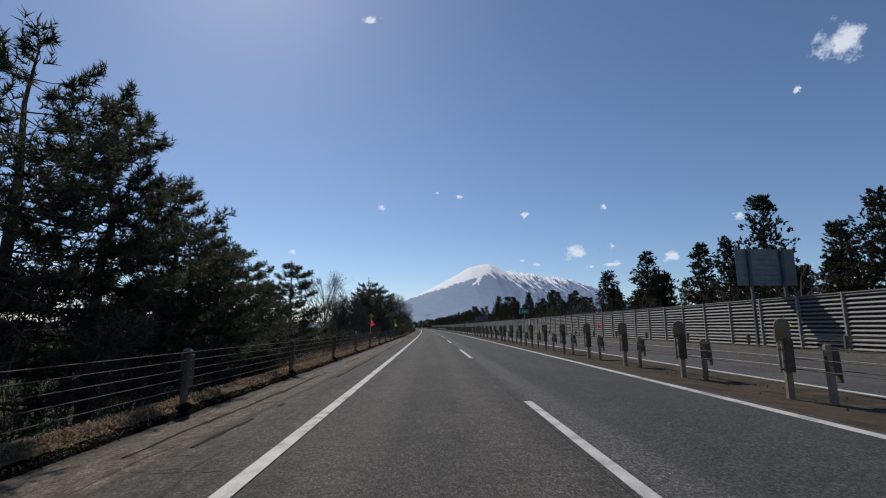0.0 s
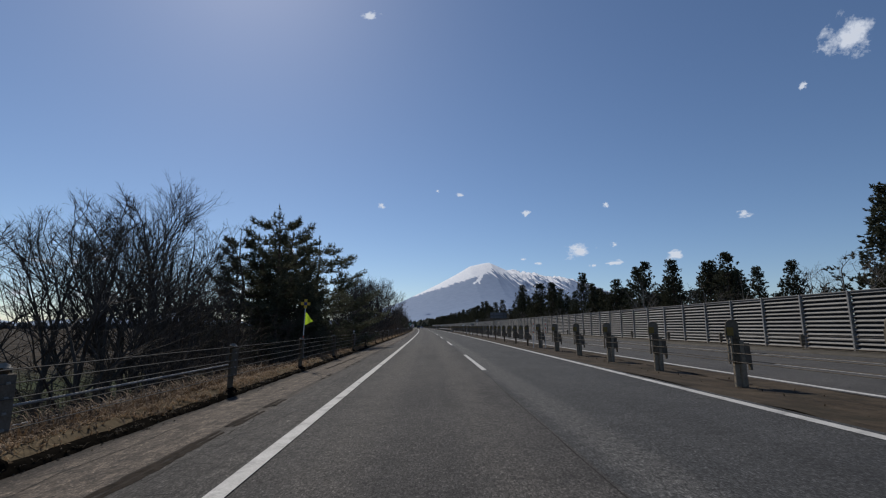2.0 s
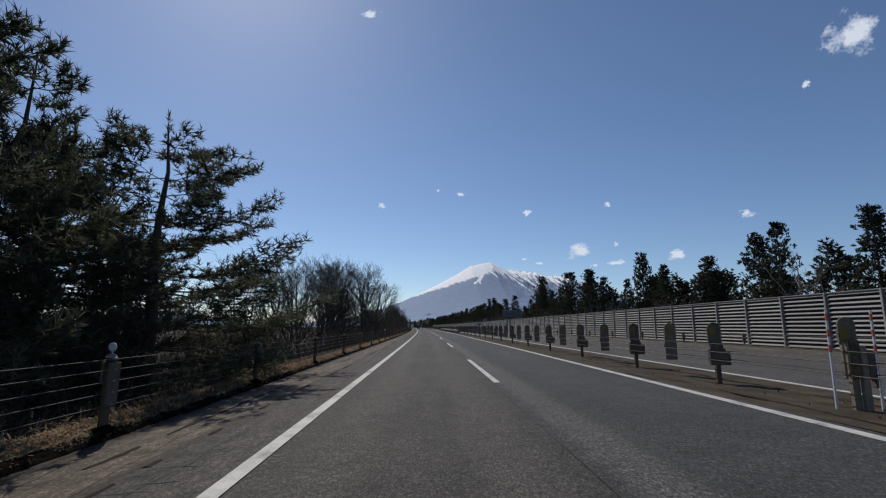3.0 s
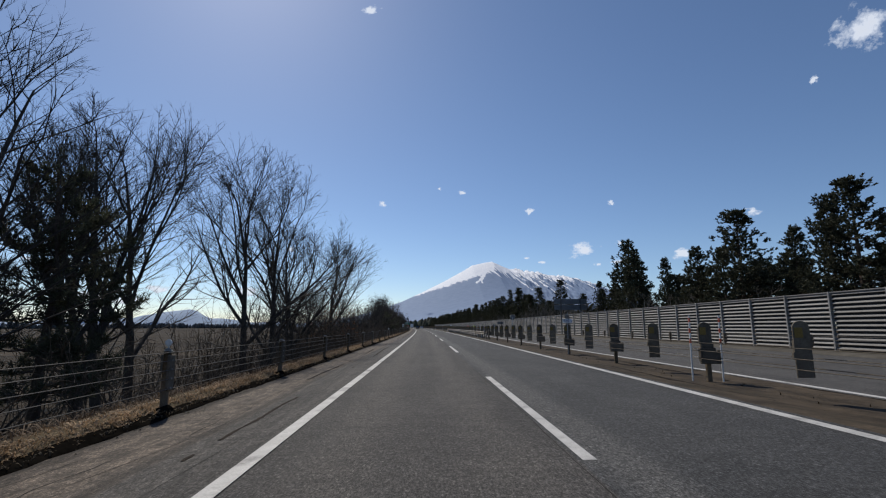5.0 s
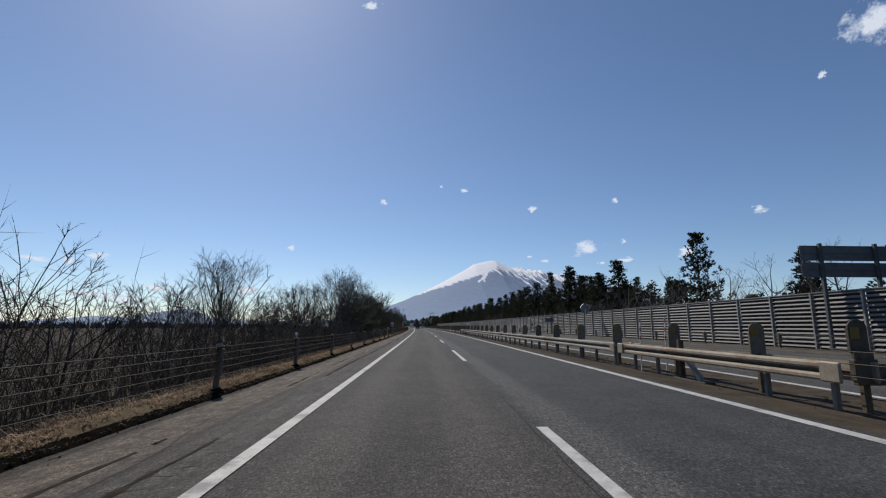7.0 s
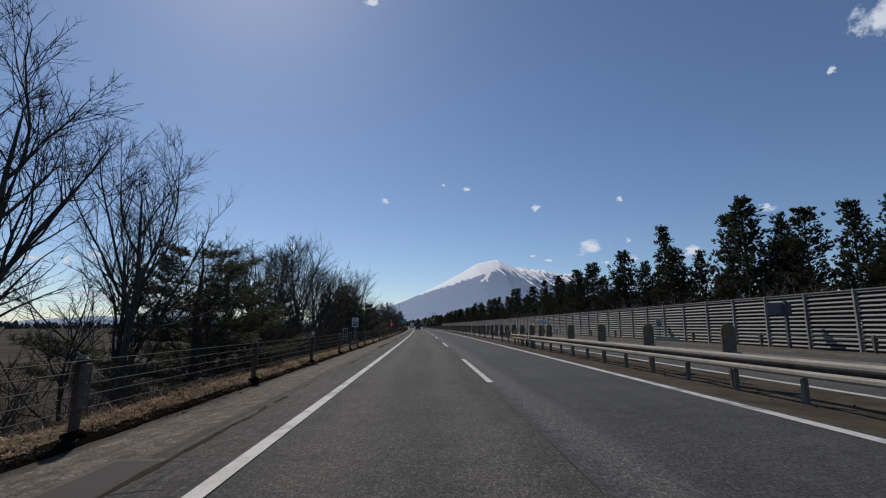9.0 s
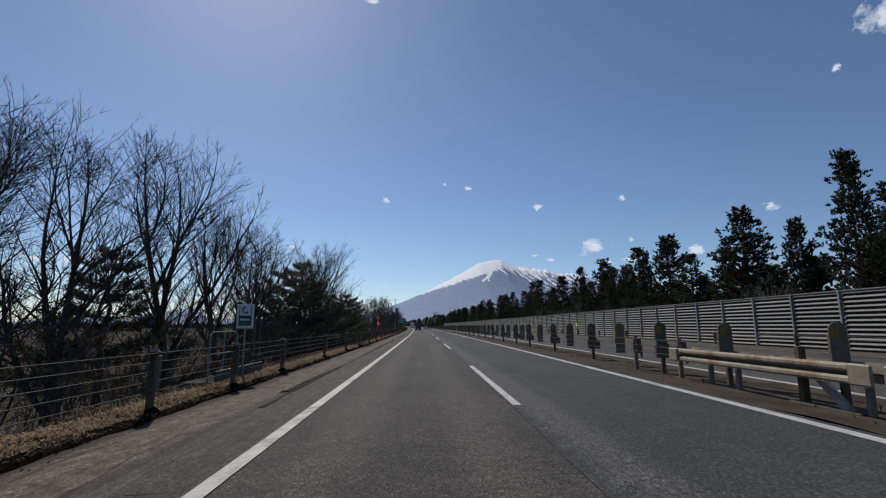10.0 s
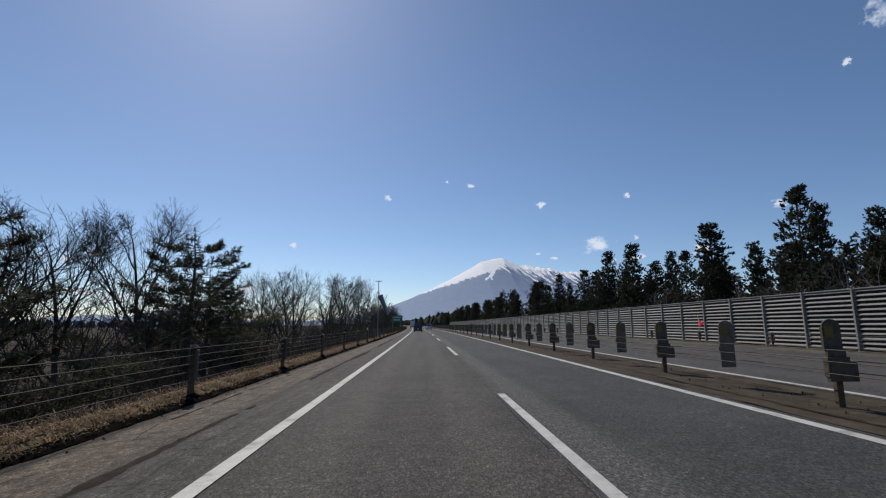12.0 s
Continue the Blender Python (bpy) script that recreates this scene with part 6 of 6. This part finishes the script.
def dirt_clods():
    """Crumbs of dirt and gravel swept to the edge of the shoulder."""
    r = random.Random(29)
    b = Soup()
    for i in range(7000):
        s = r.uniform(-3, 340)
        d = -6.46 + 0.6 * r.random() ** 2.2 if i % 2 else r.uniform(4.8, 6.7)
        if noise.noise(Vector((s * 0.22, d * 0.8, 6.0))) < -0.1:
            continue
        k = r.uniform(0.005, 0.016) * (1.6 if d < -6.1 else 1.0)
        c = road(s, d, (crown(d) + 0.008 if d < 0 else -0.03) + k * 0.25)
        a = r.uniform(0, 6.28)
        ring = [c + Vector((k * r.uniform(0.6, 1.3) * math.cos(a + j * 1.5708), k * r.uniform(0.6, 1.3) * math.sin(a + j * 1.5708), -k * 0.3)) for j in range(4)]
        b.add(ring + [c + Vector((k * r.uniform(-0.3, 0.3), k * r.uniform(-0.3, 0.3), k * r.uniform(0.4, 0.9)))], [(0, 1, 4), (1, 2, 4), (2, 3, 4), (3, 0, 4)])
    tagged(new("dirt_clods", b.mesh("dirt_clods", M_SOIL)), "crumbs of dirt on the shoulder edge and median", "dirt", kind="stuff")


dirt_clods()


# ---- distance ----
def far_woods(name, pts, tall, seed, label, leaf=None):
    """A jagged belt of far trees along a line."""
    r = random.Random(seed)
    b = Soup()
    for p, q in zip(pts, pts[1:]):
        p, q = Vector(p), Vector(q)
        n = int((q - p).length / (tall * 0.35))
        for i in range(n):
            c = p.lerp(q, i / n) + Vector((r.gauss(0, tall * 0.4), r.gauss(0, tall * 0.4), 0))
            h = tall * r.uniform(0.45, 1.15)
            w = h * r.uniform(0.22, 0.5)
            k = 6
            rings = [(0.0, 0.75), (0.3, 1.0), (0.6, 0.72), (0.85, 0.35), (1.0, 0.02)]
            vs = [(c.x + w * f * math.cos(a) * r.uniform(0.7, 1.25), c.y + w * f * math.sin(a) * r.uniform(0.7, 1.25), c.z + h * z) for z, f in rings for a in (6.283 * j / k for j in range(k))]
            b.add(vs, [(m * k + j, m * k + (j + 1) % k, (m + 1) * k + (j + 1) % k, (m + 1) * k + j) for m in range(4) for j in range(k)])
    tagged(new(name, b.mesh(name, leaf or M_CEDAR)), label, "woods", kind="stuff")


far_woods("far_woods", [road(700, 28, 0), road(1000, 36, 0), road(1500, 60, 0.5), road(2300, 120, 2)], 13, 3, "far dark belt of trees beyond the barrier")
far_woods("far_woods", [road(560, 40, 0), road(1100, 60, 0), road(2000, 160, 1.5)], 12, 4, "far dark belt of trees beyond the barrier")
far_woods("far_woods", [road(500, -14, -2.4), road(900, -24, -2.4), road(1600, -50, -2.4), road(2600, -90, -2.4)], 8, 6, "far brown belt of trees along the road")
far_woods("far_woods", [(-560, 160, -2.4), (-520, 420, -2.4), (-420, 760, -2.4), (-330, 1200, -2.4)], 8, 8, "thin far belt of trees across the fields, paled as by haze", M_HAZE_WOOD)
far_woods("far_woods", [(-1500, 600, -2.4), (-1300, 1500, -2.4), (-800, 2300, -2.4)], 14, 9, "thin far belt of trees across the fields, paled as by haze", M_HAZE_WOOD)


def far_hills():
    m, nt, bs = shader("far_hills")
    # Pale blue base colour carries the haze over the hills.
    nt.links.new(ramp(nt, noise_tex(nt, coords(nt), 0.004, 5), [(0.3, (0.20, 0.27, 0.38)), (0.7, (0.25, 0.32, 0.43))]), bs.inputs["Base Color"])
    bs.inputs["Roughness"].default_value = 1.0
    b = Soup()
    vs = []
    n = 120
    for i in range(n + 1):
        a = radians(6 + 84 * i / n)
        v = math.degrees(a)
        h = 55 + 50 * noise.fractal(Vector((i * 0.11, 3, 0)), 1.0, 2.0, 4) + 62 * math.exp(-((v - 28.5) / 3.2) ** 2) + 30 * math.exp(-((v - 26.6) / 0.7) ** 2)
        for k, (r, f) in enumerate(((4000, 0), (4300, 0.7), (4500, 1.0), (4700, 0.0))):
            vs.append((-r * math.sin(a), r * math.cos(a), -6 + max(6, h) * f))
    b.add(vs, [(i * 4 + j, i * 4 + j + 1, i * 4 + j + 5, i * 4 + j + 4) for i in range(n) for j in range(3)])
    tagged(new("far_hills", b.mesh("far_hills", m, True)), "low hills on the horizon, tinted pale blue as haze", "hills", kind="structure")


far_hills()


def farmhouse(x, y, turn, w, roof_tone):
    ob = thing("farmhouse", pose(x, y, -2.4, 0, 0, turn), "small far farmhouse across the fields", "house", "farmhouses across the fields")
    part("wall", Soup().box((0, 0, 1.7), (w, 7, 3.4), 0.05), M_CONC, ob)
    part("roof", Soup().slab([(-w / 2 - 0.6, 3.3), (w / 2 + 0.6, 3.3), (w / 2 - 1.2, 5.8), (-w / 2 + 1.2, 5.8)], -4.2, 4.2), roof_tone, ob)


for x, y, turn, w, tone in ((-470, 330, 20, 13, M_SIGN_FRAME), (-452, 352, 70, 10, M_SIGN_BACK), (-430, 420, 10, 12, M_SIGN_FRAME), (-560, 300, 40, 14, M_SIGN_BACK)):
    farmhouse(x, y, turn, w, tone)


# ---- clouds ----
def cloud_mat():
    m, nt, bs = shader("cloud")
    uv = coords(nt, "UV")
    obj = nt.nodes.new("ShaderNodeObjectInfo")
    shift = nt.nodes.new("ShaderNodeVectorMath")
    shift.operation = "ADD"
    scaled = nt.nodes.new("ShaderNodeVectorMath")
    scaled.operation = "SCALE"
    scaled.inputs["Scale"].default_value = 40.0
    nt.links.new(obj.outputs["Random"], scaled.inputs[0])
    nt.links.new(uv, shift.inputs[0])
    nt.links.new(scaled.outputs[0], shift.inputs[1])
    ln = nt.nodes.new("ShaderNodeVectorMath")
    ln.operation = "LENGTH"
    nt.links.new(uv, ln.inputs[0])
    n = noise_tex(nt, shift.outputs[0], 1.6, 8, 0.62)
    f = calc(nt, "SUBTRACT", calc(nt, "ADD", calc(nt, "MULTIPLY", n, 1.9), -0.45), calc(nt, "MULTIPLY", ln.outputs["Value"], 0.95))
    alpha = ramp(nt, f, [(0.0, (0, 0, 0)), (0.30, (0.9, 0.9, 0.9))])
    # Emission gives the clouds their sunlit white; the lamp does not light them.
    em = nt.nodes.new("ShaderNodeEmission")
    nt.links.new(ramp(nt, f, [(0.0, (0.78, 0.83, 0.92)), (0.5, (0.80, 0.82, 0.87))]), em.inputs["Color"])
    em.inputs["Strength"].default_value = 0.9
    tr = nt.nodes.new("ShaderNodeBsdfTransparent")
    mx = nt.nodes.new("ShaderNodeMixShader")
    nt.links.new(alpha, mx.inputs[0])
    nt.links.new(tr.outputs[0], mx.inputs[1])
    nt.links.new(em.outputs[0], mx.inputs[2])
    nt.links.new(mx.outputs[0], nt.nodes["Material Output"].inputs["Surface"])
    return m


M_CLOUD = cloud_mat()


def cloud(az, el, w, h, far=4300.0):
    """A small cloud: azimuth to the right and elevation in degrees, size in degrees."""
    a, q = radians(az), radians(el)
    c = Vector((math.sin(a) * math.cos(q), math.cos(a) * math.cos(q), math.sin(q))) * far + Vector((0, 140, 0))
    b = Soup()
    rx, rz = far * math.tan(radians(w)) * 0.95, far * math.tan(radians(h)) * 1.0
    n, rings = 20, 4
    vs, where = [(0, 0, 0)], [(0, 0)]
    for k in range(1, rings + 1):
        for i in range(n):
            t = 6.2832 * i / n
            u = k / rings
            vs.append((rx * u * math.cos(t), -60 * (1 - u * u), rz * u * math.sin(t)))
            where.append((1.25 * u * math.cos(t) * min(2.2, max(1, w / h)) / 1.0, 1.25 * u * math.sin(t)))
    fs = [(0, 1 + i, 1 + (i + 1) % n) for i in range(n)] + [(1 + k * n + i, 1 + (k + 1) * n + i, 1 + (k + 1) * n + (i + 1) % n, 1 + k * n + (i + 1) % n) for k in range(rings - 1) for i in range(n)]
    me = b.add(vs, fs).mesh("cloud", M_CLOUD)
    uv = me.uv_layers.new(name="disc")
    for lp in me.loops:
        x, y = where[lp.vertex_index]
        uv.data[lp.index].uv = (x / min(2.2, max(1, w / h)), y)
    ob = tagged(new("cloud", me), "small white fair-weather cloud", "cloud", "clouds", "structure")
    ob.matrix_basis = Matrix.Translation(c) @ pose(0, 0, 0, math.degrees(q) * 0.8, 0, -az)


for az, el, w, h in ((18.1, 9.19, 3.52, 2.0), (-6.73, 15.14, 1.02, 0.82), (0.57, 17.15, 0.62, 0.41), (3.61, 16.73, 1.38, 0.55), (12.1, 14.09, 1.21, 1.09), (21.92, 14.57, 0.86, 0.78), (36.07, 12.0, 1.72, 1.03), (46.35, 26.44, 4.12, 4.35), (42.5, 23.6, 0.8, 0.8), (-8.98, 36.93, 2.06, 1.08), (-17.66, 9.05, 1.13, 0.93), (28.96, 8.15, 2.4, 1.36), (22.63, 9.81, 0.85, 0.65)):
    cloud(az, el, w, h)
for az, el, w, h in ((11.58, 8.4, 0.81, 0.41), (13.4, 7.81, 1.07, 0.41), (19.93, 7.38, 0.88, 0.53), (22.57, 7.65, 2.18, 0.65), (-41.19, 6.15, 2.78, 0.93), (-38.57, 6.13, 1.33, 0.97), (-36.26, 6.89, 2.05, 0.89), (-36.64, 2.92, 5.75, 0.88), (-30.91, 3.87, 3.04, 0.95), (-42.16, 3.01, 2.22, 0.71), (-34.01, 2.61, 4.19, 0.91), (-22.3, 3.9, 4.11, 1.15), (-12.06, 3.64, 2.65, 0.67)):
    cloud(az, el, w, h)
